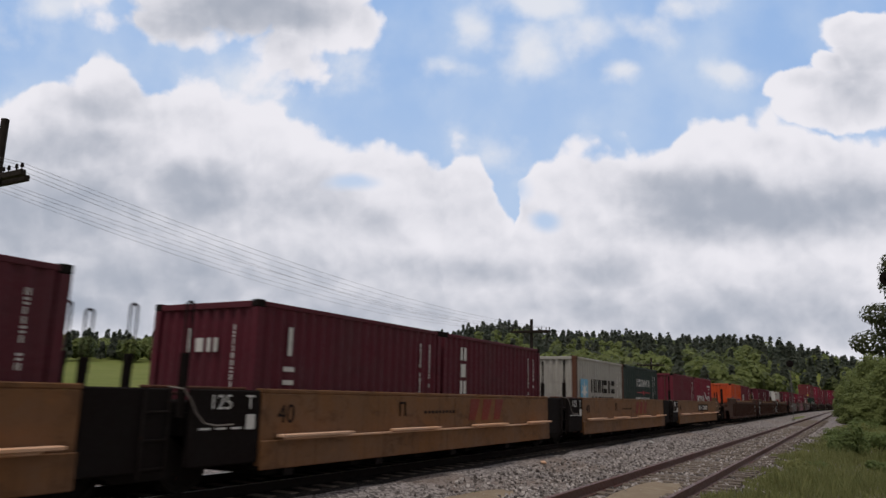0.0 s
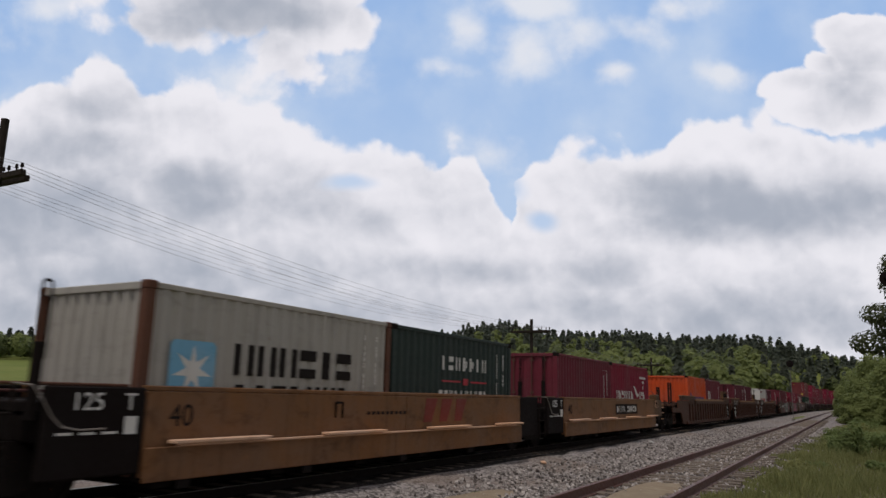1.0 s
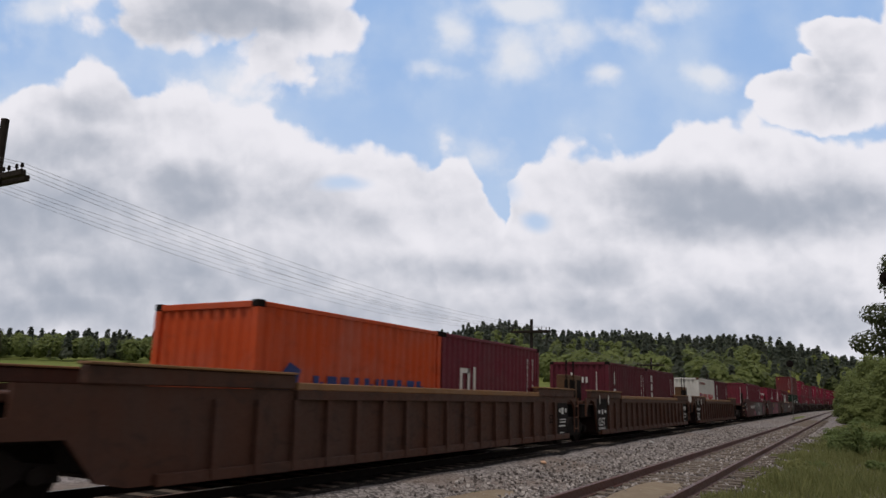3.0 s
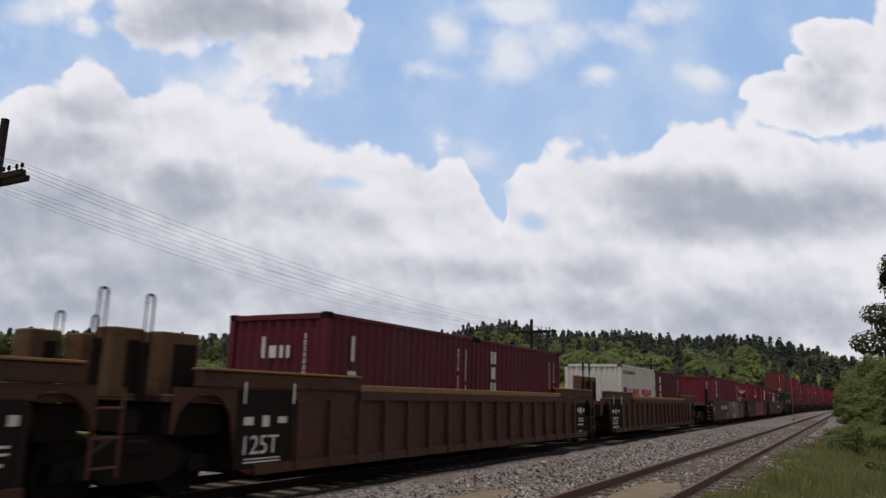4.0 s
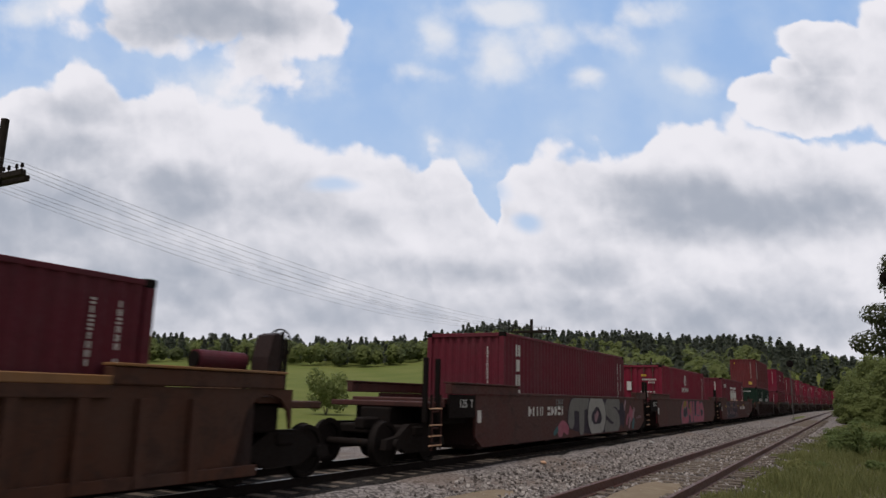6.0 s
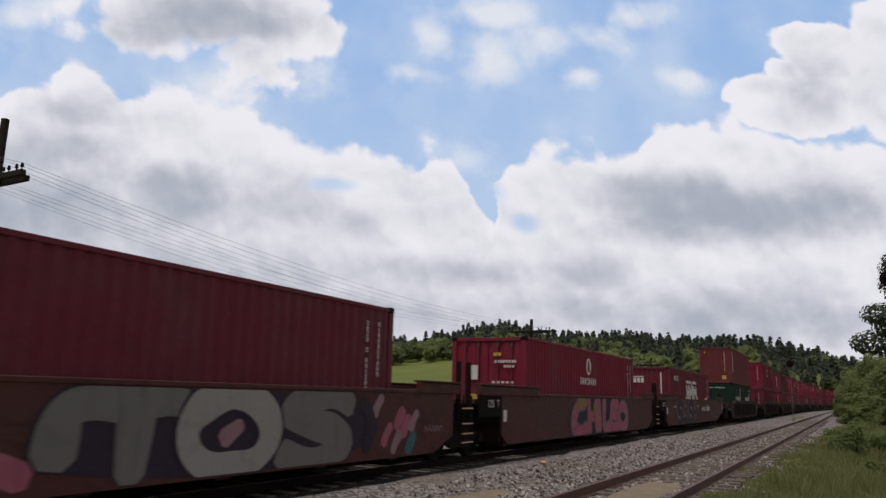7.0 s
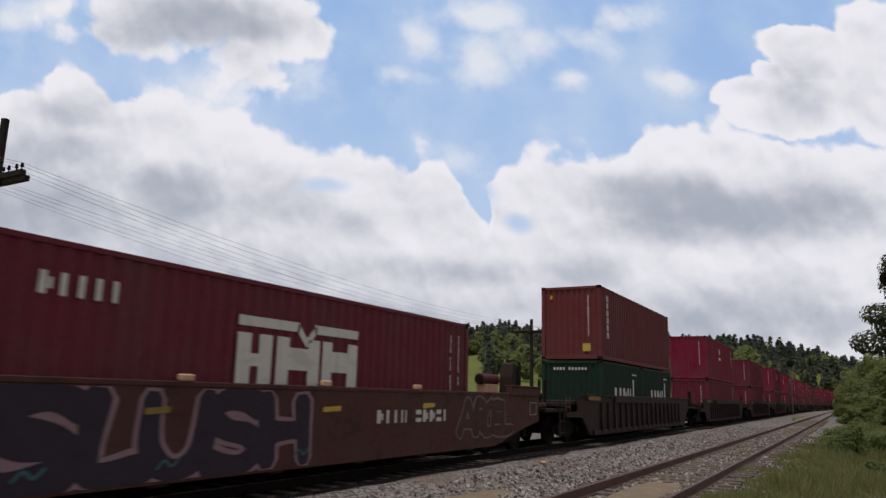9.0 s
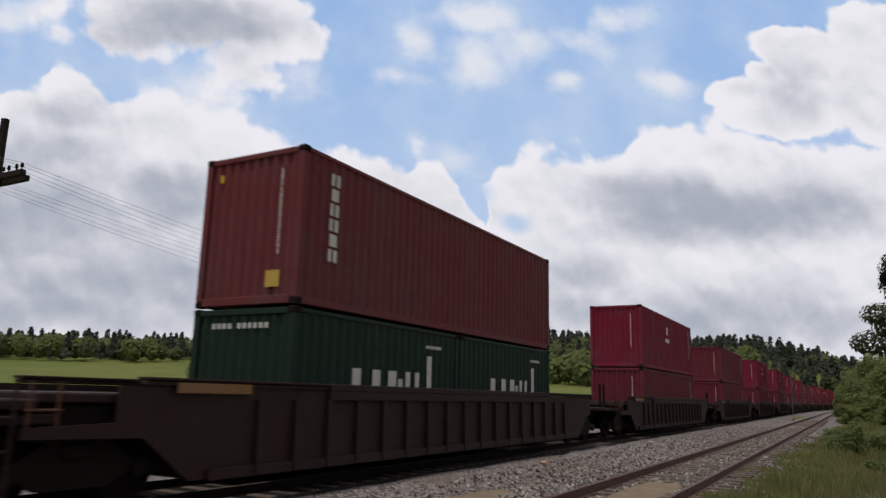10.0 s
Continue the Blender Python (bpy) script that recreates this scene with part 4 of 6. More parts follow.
    part("articulation", box(b - 0.1, b + 0.5, -0.3, 0.3, 0.7, 1.1, 0.04), GRIME_AND_SHADE, u)
    if plain:
        part("tan_patch", box(-2.6, -1.2, -HW - 0.094, -HW - 0.088, 1.44, 1.58), TAN, u, "tan painted patch on the chord")
    elif lead and ribbed:
        for y, x0 in ((-0.8, 15.35), (0.8, 15.2)):
            bulkhead_post(u, x0, x0 + 0.48, y)
        bulkhead_post(u, -3.8, -3.0, 0.7, UMBER, 2.24)
        for x, y, z in ((-5.15, -1.2, 2.42), (-4.6, -1.2, 2.43), (-4.3, 0.9, 2.33)):
            part("stake", box(x - 0.04, x + 0.04, y - 0.04, y + 0.04, 1.12, z, 0.008), GRIME_AND_SHADE, u)
        hairpin(u, 15.05, -1.05, 1.3, 2.77, 0.11, BLACK)
        hairpin(u, 15.85, 1.05, 1.3, 2.62, 0.11, BLACK)
        end_stencils(u)
        ladder(u, 15.12, -HW + 0.05, 0.4, 1.5, RUST)
    elif ribbed:
        part("black_panel", box(-2.3, -1.05, -HW - 0.012, -HW + 0.002, 0.34, 1.50), MARK_BLACK, u, "black stencil panel")
        ob = part("lettering", lettering("125T", 0.40, MARK_WHITE), MARK_WHITE, u, "white painted figures")
        ob.location = (-2.2, -HW - 0.016, 0.55)
        bm = bmesh.new()
        for x0, x1, z0, z1 in ((-2.15, -1.95, 0.98, 1.1), (-1.75, -1.6, 0.95, 1.12), (-1.4, -1.2, 1.0, 1.1), (-2.1, -1.3, 0.42, 0.445), (-2.1, -1.3, 0.47, 0.49)):
            add_box(bm, x0, x1, -HW - 0.018, -HW - 0.010, z0, z1)
        tagged(part("stencil", bm, MARK_WHITE, u), kind="stuff")
        for x in (-2.25, -1.15):
            part("grab_iron", tube((x, -HW - 0.1, 1.3), (x, -HW - 0.1, 1.62), 0.016, 8), MARK_WHITE, u, "white grab iron")
        for x0, y in ((-3.42, -0.8), (-3.55, 0.8)) + (((15.35, -0.8), (15.2, 0.8)) if not tail else ()):
            bulkhead_post(u, x0, x0 + (0.7 if x0 < 0 else 0.48), y)
        hairpin(u, -3.77, -1.05, 1.3, 2.77, 0.11, BLACK)
        hairpin(u, -3.1, 1.05, 1.3, 2.62, 0.11, BLACK)
        if not tail:
            end_stencils(u)
            hairpin(u, 15.05, -1.05, 1.3, 2.77, 0.11, BLACK)
            hairpin(u, 15.85, 1.05, 1.3, 2.62, 0.11, BLACK)
            ladder(u, 15.12, -HW + 0.05, 0.4, 1.5, RUST)
    else:
        for x in (-4.38, -3.85):
            part("stake", box(x - 0.05, x + 0.05, -1.38, -1.28, 0.9, 2.3, 0.01), BLACK, u, "stout black guide post")
        part("end_plate", box(a, -2.12, -HW - 0.004, -HW + 0.06, 0.98, 1.515, 0.01), BLACK, u, "black end plate")
        for txt, x in (("125", -2.98), ("T", -2.42)):
            ob = part("lettering", lettering(txt, 0.27, MARK_WHITE), MARK_WHITE, u, "white painted figures")
            ob.location = (x, -HW - 0.009, 1.22)
        part("data_plate", box(-2.0, -1.8, -HW - 0.008, -HW + 0.002, 0.85, 1.15), MARK_WHITE, u, "small white data plate")
        ladder(u, -4.12, -HW - 0.02, 0.35, 1.5, GRIME_AND_SHADE)
        for z in (0.42, 0.62, 0.85, 1.2):
            part("step", tube((-4.38, -HW - 0.03, z), (-3.85, -HW - 0.03, z), 0.016, 8), LEDGE, u, "worn pale step bar")
    if lead:
        part("draft_box", box(a - 0.9, a + 0.1, -0.4, 0.4, 0.62, 1.2, 0.03), GRIME_AND_SHADE, u)
        part("coupler", box(a - 1.5, a - 0.85, -0.14, 0.14, 0.72, 0.98, 0.04), GRIME_AND_SHADE, u)
        part("end_platform", box(a - 0.8, a, -HW + 0.1, HW - 0.1, 1.22, 1.34, 0.02), wall_mat, u)
        ladder(u, a - 0.5, -HW + 0.05, 0.3, 1.5, wall_mat)
    if plain:
        part("end_platform", box(-6.1, a + 0.3, -HW + 0.15, HW - 0.15, 1.05, 1.17, 0.02), wall_mat, u)
        for x in (-5.9, -5.4):
            part("stake", box(x - 0.04, x + 0.04, -1.04, -0.96, 1.17, 2.06, 0.008), GRIME_AND_SHADE, u)
        for x in (-4.55, -4.2):
            part("grab_iron", tube((x, -HW + 0.03, 1.0), (x, -HW + 0.03, 1.55), 0.016, 8), RUST, u)
        part("grab_iron", tube((-4.6, -HW + 0.03, 1.22), (-4.15, -HW + 0.03, 1.22), 0.016, 8), RUST, u)
    if tail:
        part("draft_box", box(b - 0.1, b + 0.7, -0.4, 0.4, 0.62, 1.2, 0.03), GRIME_AND_SHADE, u)
        part("coupler", box(b + 0.6, b + 1.15, -0.14, 0.14, 0.72, 0.98, 0.04), GRIME_AND_SHADE, u)
    if tail and not plain:
        e = b - 16.35
        part("end_platform", box(b, b + 0.9, -HW + 0.1, HW - 0.1, 1.22, 1.34, 0.02), wall_mat, u)
        part("reservoir_saddle", box(15.8 + e, 16.7 + e, 0.05, 0.35, 1.42, 1.86, 0.02), LEDGE, u)
        part("air_reservoir", tube((15.7 + e, 0.2, 2.0), (16.8 + e, 0.2, 2.0), 0.165, 20), MAROON_DARK, u, "rust-red air tank")
        for x in (15.7, 16.8):
            part("tank_end", tube((x + e - 0.04, 0.2, 2.0), (x + e + 0.04, 0.2, 2.0), 0.13, 16), GRIME_AND_SHADE, u)
        part("brake_stand", prism([(16.9 + e, 1.34), (17.3 + e, 1.34), (17.35 + e, 2.2), (17.2 + e, 2.55), (17.05 + e, 2.5), (16.95 + e, 2.1)], -0.3, 0.1), UMBER, u)
        for x, y, z in ((17.0, -0.55, 2.55), (17.4, -0.3, 2.45), (17.1, 0.4, 2.3)):
            part("stake", box(x + e - 0.03, x + e + 0.03, y - 0.03, y + 0.03, 1.34, z, 0.008), GRIME_AND_SHADE, u)
        brake_wheel(u, 17.42 + e, -0.1, 2.35, GRIME_AND_SHADE)
        for x0, x1, z0, z1 in ((15.65, 16.14, 1.0, 1.02), (15.65, 16.14, 1.33, 1.35), (15.65, 15.67, 1.02, 1.33), (16.12, 16.14, 1.02, 1.33)) if not ribbed else ():
            part("opening_rim", box(x0, x1, -HW - 0.012, -HW + 0.004, z0, z1), SPRAY_PALE, u)
    return u


def bogie():
    """A two-axle freight truck; origin on the rail under its middle."""
    t = thing("bogie", "greasy black two-axle freight bogie on the rails", "railway bogie", "bogies of the train")
    for s in (-1, 1):
        y = s * 0.98
        o = [(-1.25, 0.36), (-1.2, 0.56), (-0.75, 0.62), (-0.35, 0.86), (0.35, 0.86), (0.75, 0.62), (1.2, 0.56), (1.25, 0.36), (0.95, 0.36), (0.85, 0.46), (0.45, 0.26), (-0.45, 0.26), (-0.85, 0.46), (-0.95, 0.36)]
        part("side_frame", prism(o, y - 0.07, y + 0.07), GRIME_AND_SHADE, t)
        for x in (-0.16, 0.16):
            part("spring", tube((x, y - s * 0.02, 0.36), (x, y - s * 0.02, 0.62), 0.09, 12), GRIME_AND_SHADE, t)
        for x in (-0.89, 0.89):
            part("bearing_cap", tube((x, y + s * 0.05, 0.46), (x, y + s * 0.16, 0.46), 0.11, 14), GRIME_AND_SHADE, t)
    part("bolster", box(-0.22, 0.22, -1.1, 1.1, 0.6, 0.82, 0.04), GRIME_AND_SHADE, t)
    for x in (-0.89, 0.89):
        bm = tube((0, -0.95, 0), (0, 0.95, 0), 0.085, 12)
        ax = part("axle", bm, GRIME_AND_SHADE, t)
        ax.location = (x, 0, 0.46)
        for y in (-0.755, 0.755):
            prof = [(0.0, 0.10), (0.09, 0.10), (0.10, 0.06), (0.36, 0.035), (0.38, 0.07), (0.455, 0.07), (0.46, -0.05), (0.49, -0.07), (0.38, -0.075), (0.36, -0.02), (0.1, -0.05), (0.0, -0.05)]
            bm = bmesh.new()
            sg = 1 if y > 0 else -1
            vs = [bm.verts.new((r, sg * h, 0)) for r, h in prof]
            es = [bm.edges.new((p, q)) for p, q in zip(vs, vs[1:])]
            bmesh.ops.spin(bm, geom=vs + es, cent=(0, 0, 0), axis=(0, 1, 0), angle=2 * math.pi, steps=28)
            bmesh.ops.remove_doubles(bm, verts=bm.verts, dist=0.0005)
            bmesh.ops.recalc_face_normals(bm, faces=bm.faces)
            w = part("wheel", bm, GRIME_AND_SHADE, ax, "steel wheel with a worn tread")
            w.location = (0, y, 0)
    return t


# ---- the train, car by car ----
def place_train():
    far = on_line(-60)
    y_mid = yellow_unit()
    y_end = yellow_unit(True)
    truck = bogie()
    trucks = []

    def wheels_at(s):
        t = truck if not trucks else copy_thing(truck, far)
        trucks.append(t)
        rolls(t, s)

    starts = [-22.5, -6.8, 8.62, 24.25]
    for i, s in enumerate(starts):
        rolls(y_mid if i == 0 else copy_thing(y_mid, far), s)
        wheels_at(s - 1.78)
    rolls(y_end, 40.15)
    wheels_at(40.15 - 1.78)
    wheels_at(40.15 + 13.6)
    rib = dict(label="brown ribbed-side well car with tan top chord")
    r_lead = brown_unit("ribbed", lead=True, **rib)
    r_mid = brown_unit("ribbed", **rib)
    r_tail = brown_unit("ribbed", tail=True, **rib)
    for u, s in ((r_lead, 61.9), (r_mid, 81.45), (r_tail, 101.0)):
        rolls(u, s)
        wheels_at(s - (4.2 if u is r_lead else 3.65))
    wheels_at(101.0 + 15.2)
    smooth = "oxide brown smooth-side well car with "
    s_lead = brown_unit("smooth", lead=True, label=smooth + "silver and black spray lettering")
    s_mid = brown_unit("smooth", label=smooth + "a pink spray-painted panel")
    s_tail = brown_unit("smooth", tail=True, label=smooth + "dark violet spray painting")
    graffiti_silver(s_lead)
    graffiti_pink(s_mid)
    graffiti_dark(s_tail)
    for u, s in ((s_lead, 124.75), (s_mid, 144.05), (s_tail, 163.72)):
        rolls(u, s)
        wheels_at(s - (4.2 if u is s_lead else 3.65))
    wheels_at(163.72 + 15.1)
    dark = brown_unit("ribbed", UMBER, UMBER, "dark umber ribbed-side well car", lead=True, tail=True, raised=1.60, plain=True)
    for i, s in enumerate(FAR_STARTS):
        rolls(dark if i == 0 else copy_thing(dark, far), s)
        wheels_at(s - 3.65)
        wheels_at(s + 16.0)


FAR_STARTS = [187.1, 211.2, 235.1, 259.0, 282.9, 306.8, 330.7, 354.6, 378.5, 402.4, 426.3, 450.2, 474.1, 498.0]


def blob(cx, cz, rx, rz, seed, n=26, rough=0.18):
    """A rounded uneven patch outline."""
    return [(cx + rx * (1 + rough * noise.noise((math.cos(a) * 1.5, math.sin(a) * 1.5, seed))) * math.copysign(abs(math.cos(a)) ** 0.75, math.cos(a)),
             cz + rz * (1 + rough * noise.noise((math.cos(a) * 1.5, math.sin(a) * 1.5, seed + 7))) * math.copysign(abs(math.sin(a)) ** 0.75, math.sin(a)))
            for a in (2 * math.pi * k / n for k in range(n))]


def sprayed(u, outline, layer, mat, label=""):
    y = -HW - 0.004 * (layer + 1)
    return part("spray_shape", prism(outline, y - 0.001, y + 0.003), mat, u, label)


def number_row(u, x, z, n, w, h, mat=MARK_WHITE, gap_at=4):
    bm = bmesh.new()
    for i in range(n):
        if i == gap_at:
            continue
        for x0, x1, z0, z1 in glyph(x + i * w, z, w * 0.68, h, (3, 1, 1, 0, 0, 2, 3, 3, 2, 1)[i % 10], w * 0.16):
            add_box(bm, x0, x1, -HW - 0.012, -HW + 0.002, z0, z1)
    tagged(part("painted_number", bm, mat, u, "white bars of a painted number"), kind="stuff")


# letters as brush lines in a unit box
BRUSH = {
    "T": [[(0.0, 0.35), (0.06, 0.8), (0.3, 0.93), (1.0, 0.95)], [(0.62, 0.9), (0.6, 0.1)]],
    "O": [[(0.5 + 0.36 * math.sin(a), 0.5 + 0.36 * math.cos(a)) for a in (k * math.pi / 8 for k in range(17))]],
    "S": [[(0.9, 0.82), (0.62, 0.95), (0.28, 0.9), (0.14, 0.7), (0.36, 0.54), (0.7, 0.46), (0.86, 0.28), (0.64, 0.08), (0.3, 0.05), (0.08, 0.14)]],
    "C": [[(0.85, 0.92), (0.5, 0.86), (0.2, 0.55), (0.18, 0.2), (0.45, 0.08), (0.9, 0.14)]],
    "H": [[(0.15, 0.95), (0.2, 0.08)], [(0.2, 0.48), (0.82, 0.5)], [(0.78, 0.92), (0.85, 0.08)]],
    "I": [[(0.4, 0.95), (0.5, 0.1)]],
    "L": [[(0.25, 0.95), (0.2, 0.3), (0.3, 0.1), (0.95, 0.12)]],
    "E": [[(0.92, 0.88), (0.35, 0.86), (0.2, 0.5), (0.25, 0.14), (0.95, 0.1)], [(0.25, 0.5), (0.75, 0.5)]],
    "U": [[(0.15, 0.92), (0.16, 0.35), (0.45, 0.08), (0.8, 0.3), (0.86, 0.95)]],
    "A": [[(0.05, 0.08), (0.3, 0.6), (0.5, 0.95), (0.7, 0.6), (0.92, 0.08)], [(0.3, 0.36), (0.75, 0.36)]],
    "R": [[(0.15, 0.06), (0.18, 0.92), (0.7, 0.9), (0.8, 0.66), (0.3, 0.48), (0.9, 0.06)]],
}


def ribbon(u, line, width, layer, mat, label="", taper=0.0):
    """A sprayed line: a band along a smoothed line, laid on the wall in thin overlapping coats."""
    pts = [Vector(p) for p in line]
    fine = []
    for i in range(len(pts) - 1):
        a, b, c, d = pts[max(i - 1, 0)], pts[i], pts[i + 1], pts[min(i + 2, len(pts) - 1)]
        for k in range(5):
            f = k / 5
            fine.append(0.5 * (2 * b + (c - a) * f + (2 * a - 5 * b + 4 * c - d) * f * f + (3 * b - a - 3 * c + d) * f ** 3))
    fine.append(pts[-1])
    first, last = (fine[1] - fine[0]).normalized(), (fine[-1] - fine[-2]).normalized()
    fine = [fine[0] - first * width * 0.6] + fine + [fine[-1] + last * width * 0.6]
    bm, n = bmesh.new(), len(fine)
    pairs = []
    for i, p in enumerate(fine):
        d = (fine[min(i + 1, n - 1)] - fine[max(i - 1, 0)]).normalized()
        w = width * (1 + 0.16 * math.sin(5.0 * p.x + 3.0 * p.y)) * (0.55 if i in (0, n - 1) else 1.0) * (1 - taper * i / n)
        y = -HW - 0.006 - 0.0025 * layer - 0.0015 * i / n
        pairs.append((bm.verts.new((p.x - d.y * w, y, min(1.505, max(0.3, p.y + d.x * w)))), bm.verts.new((p.x + d.y * w, y, min(1.505, max(0.3, p.y - d.x * w))))))
    for (a, b), (c, d) in zip(pairs, pairs[1:]):
        bm.faces.new((a, b, d, c))
    return part("spray_stroke", bm, mat, u, label)


def spray_letter(u, letter, x0, x1, z0, z1, fill, rim, width, edge, layer=2, what=""):
    lines = [[(x0 + (x1 - x0) * px, z0 + (z1 - z0) * pz) for px, pz in line] for line in BRUSH[letter]]
    for k, line in enumerate(lines):
        ribbon(u, line, width + edge, layer + 0.3 * k, rim)
    for k, line in enumerate(lines):
        ribbon(u, line, width, layer + 2 + 0.3 * k, fill, what)


def graffiti_silver(u):
    number_row(u, 1.25, 0.97, 10, 0.30, 0.26)
    for k, ch in enumerate("LOUE"):
        spray_letter(u, ch, 3.45 + 0.17 * k, 3.6 + 0.17 * k, 1.2, 1.46, SPRAY_PALE, SPRAY_DARK, 0.016, 0.006)
    ribbon(u, [(3.75, 0.42), (4.1, 0.62), (4.5, 0.5)], 0.2, 0.5, SPRAY_PINK, "faded pink sprayed patch")
    ribbon(u, [(3.3, 0.42), (3.6, 0.55)], 0.09, 0.6, SPRAY_TEAL)
    sprayed(u, blob(7.9, 0.91, 3.5, 0.59, 5, 40, 0.08), 0, SPRAY_DARK, "black sprayed outline")
    spray_letter(u, "T", 4.85, 6.6, 0.3, 1.4, SPRAY_SILVER, SPRAY_DARK, 0.25, 0.05, 2, "silver sprayed letter")
    spray_letter(u, "S", 8.55, 10.7, 0.32, 1.5, SPRAY_SILVER, SPRAY_DARK, 0.24, 0.05, 2, "silver sprayed letter")
    spray_letter(u, "O", 6.45, 8.75, 0.15, 1.62, SPRAY_PALE, SPRAY_DARK, 0.23, 0.05, 5, "pale sprayed letter")
    ribbon(u, [(7.45, 0.8), (7.75, 0.98)], 0.13, 4, SPRAY_LILAC)
    ribbon(u, [(10.95, 1.3), (11.2, 0.95), (11.05, 0.5)], 0.13, 4, SPRAY_DARK, "dark sprayed edge")
    for k, (x, z, mat) in enumerate(((11.75, 0.7, SPRAY_PINK), (12.1, 0.55, SPRAY_LILAC), (12.45, 0.85, SPRAY_PINK), (12.2, 1.0, SPRAY_PINK), (12.75, 0.95, SPRAY_LILAC), (12.65, 0.5, SPRAY_TEAL), (11.4, 1.25, SPRAY_LILAC))):
        ribbon(u, [(x - 0.1, z - 0.14), (x, z + 0.03), (x + 0.12, z + 0.16)], 0.12, 0.5 + 0.2 * k, mat, "faded sprayed patch")
    for k in range(5):
        ribbon(u, [(13.2 + 0.16 * k, 0.72), (13.26 + 0.16 * k, 0.84), (13.33 + 0.16 * k, 0.73)], 0.012, 1, SPRAY_LILAC)


def graffiti_pink(u):
    sprayed(u, blob(6.7, 0.9, 3.75, 0.62, 31, 44, 0.14), 0, SPRAY_DARK, "black sprayed outline")
    for k, (ch, x0, x1, z0, z1, w) in enumerate((("C", 3.35, 5.1, 0.3, 1.5, 0.235), ("H", 5.0, 6.3, 0.34, 1.48, 0.18), ("I", 6.05, 6.85, 0.36, 1.48, 0.2), ("L", 6.75, 7.8, 0.36, 1.46, 0.19), ("E", 7.6, 8.95, 0.36, 1.44, 0.18), ("O", 8.7, 10.35, 0.28, 1.4, 0.19))):
        spray_letter(u, ch, x0, x1, z0, z1, SPRAY_PINK, SPRAY_TEAL, w, 0.055, 1 + 0.5 * k, "pink sprayed letter")
    ribbon(u, [(3.95, 1.18), (4.3, 1.34), (4.72, 1.4)], 0.15, 8, SPRAY_OCHRE, "ochre sprayed patch")
    ribbon(u, [(5.75, 1.3), (5.85, 1.05), (5.98, 0.85)], 0.1, 8.5, SPRAY_OCHRE, "ochre sprayed patch")
    for x, z in ((3.65, 0.5), (3.85, 0.56), (7.95, 0.42), (9.05, 1.28), (6.3, 1.38)):
        ribbon(u, [(x, z), (x + 0.06, z + 0.05)], 0.05, 9, MARK_RED, "small red dab")


def graffiti_dark(u):
    for k, (ch, x0, x1, w) in enumerate((("S", 0.45, 1.85, 0.24), ("L", 1.6, 2.75, 0.22), ("U", 2.5, 3.85, 0.21), ("S", 3.6, 4.85, 0.22), ("H", 4.65, 6.0, 0.2))):
        spray_letter(u, ch, x0, x1, 0.33, 1.44, SPRAY_DARK, SPRAY_LILAC, w - 0.03, 0.075, 1 + 0.5 * k, "dark violet sprayed letter")
    ribbon(u, [(2.6, 1.2), (2.95, 1.22)], 0.05, 8, SPRAY_OCHRE, "ochre sprayed dab")
    for x in (0.95, 2.85, 5.55):
        ribbon(u, [(x, 0.46), (x + 0.12, 0.56), (x + 0.24, 0.48), (x + 0.36, 0.58)], 0.02, 8, SPRAY_TEAL, "thin teal scribble")
    for x, z in ((6.3, 1.2), (-0.2, 1.18), (9.7, 1.26)):
        ribbon(u, [(x, z), (x + 0.45, z + 0.02)], 0.05, 0.5, MARK_YELLOW, "worn yellow reflector stripe")
    number_row(u, 7.95, 0.93, 10, 0.29, 0.25)
    for k, (ch, x0, x1) in enumerate((("A", 11.3, 12.25), ("R", 12.15, 12.85), ("C", 12.6, 13.25), ("E", 13.05, 13.75), ("L", 13.6, 14.4))):
        spray_letter(u, ch, x0, x1, 0.56, 1.36, OXIDE, SPRAY_SILVER, 0.13, 0.045, 1 + 0.5 * k, "brown letter in a silver sprayed outline")


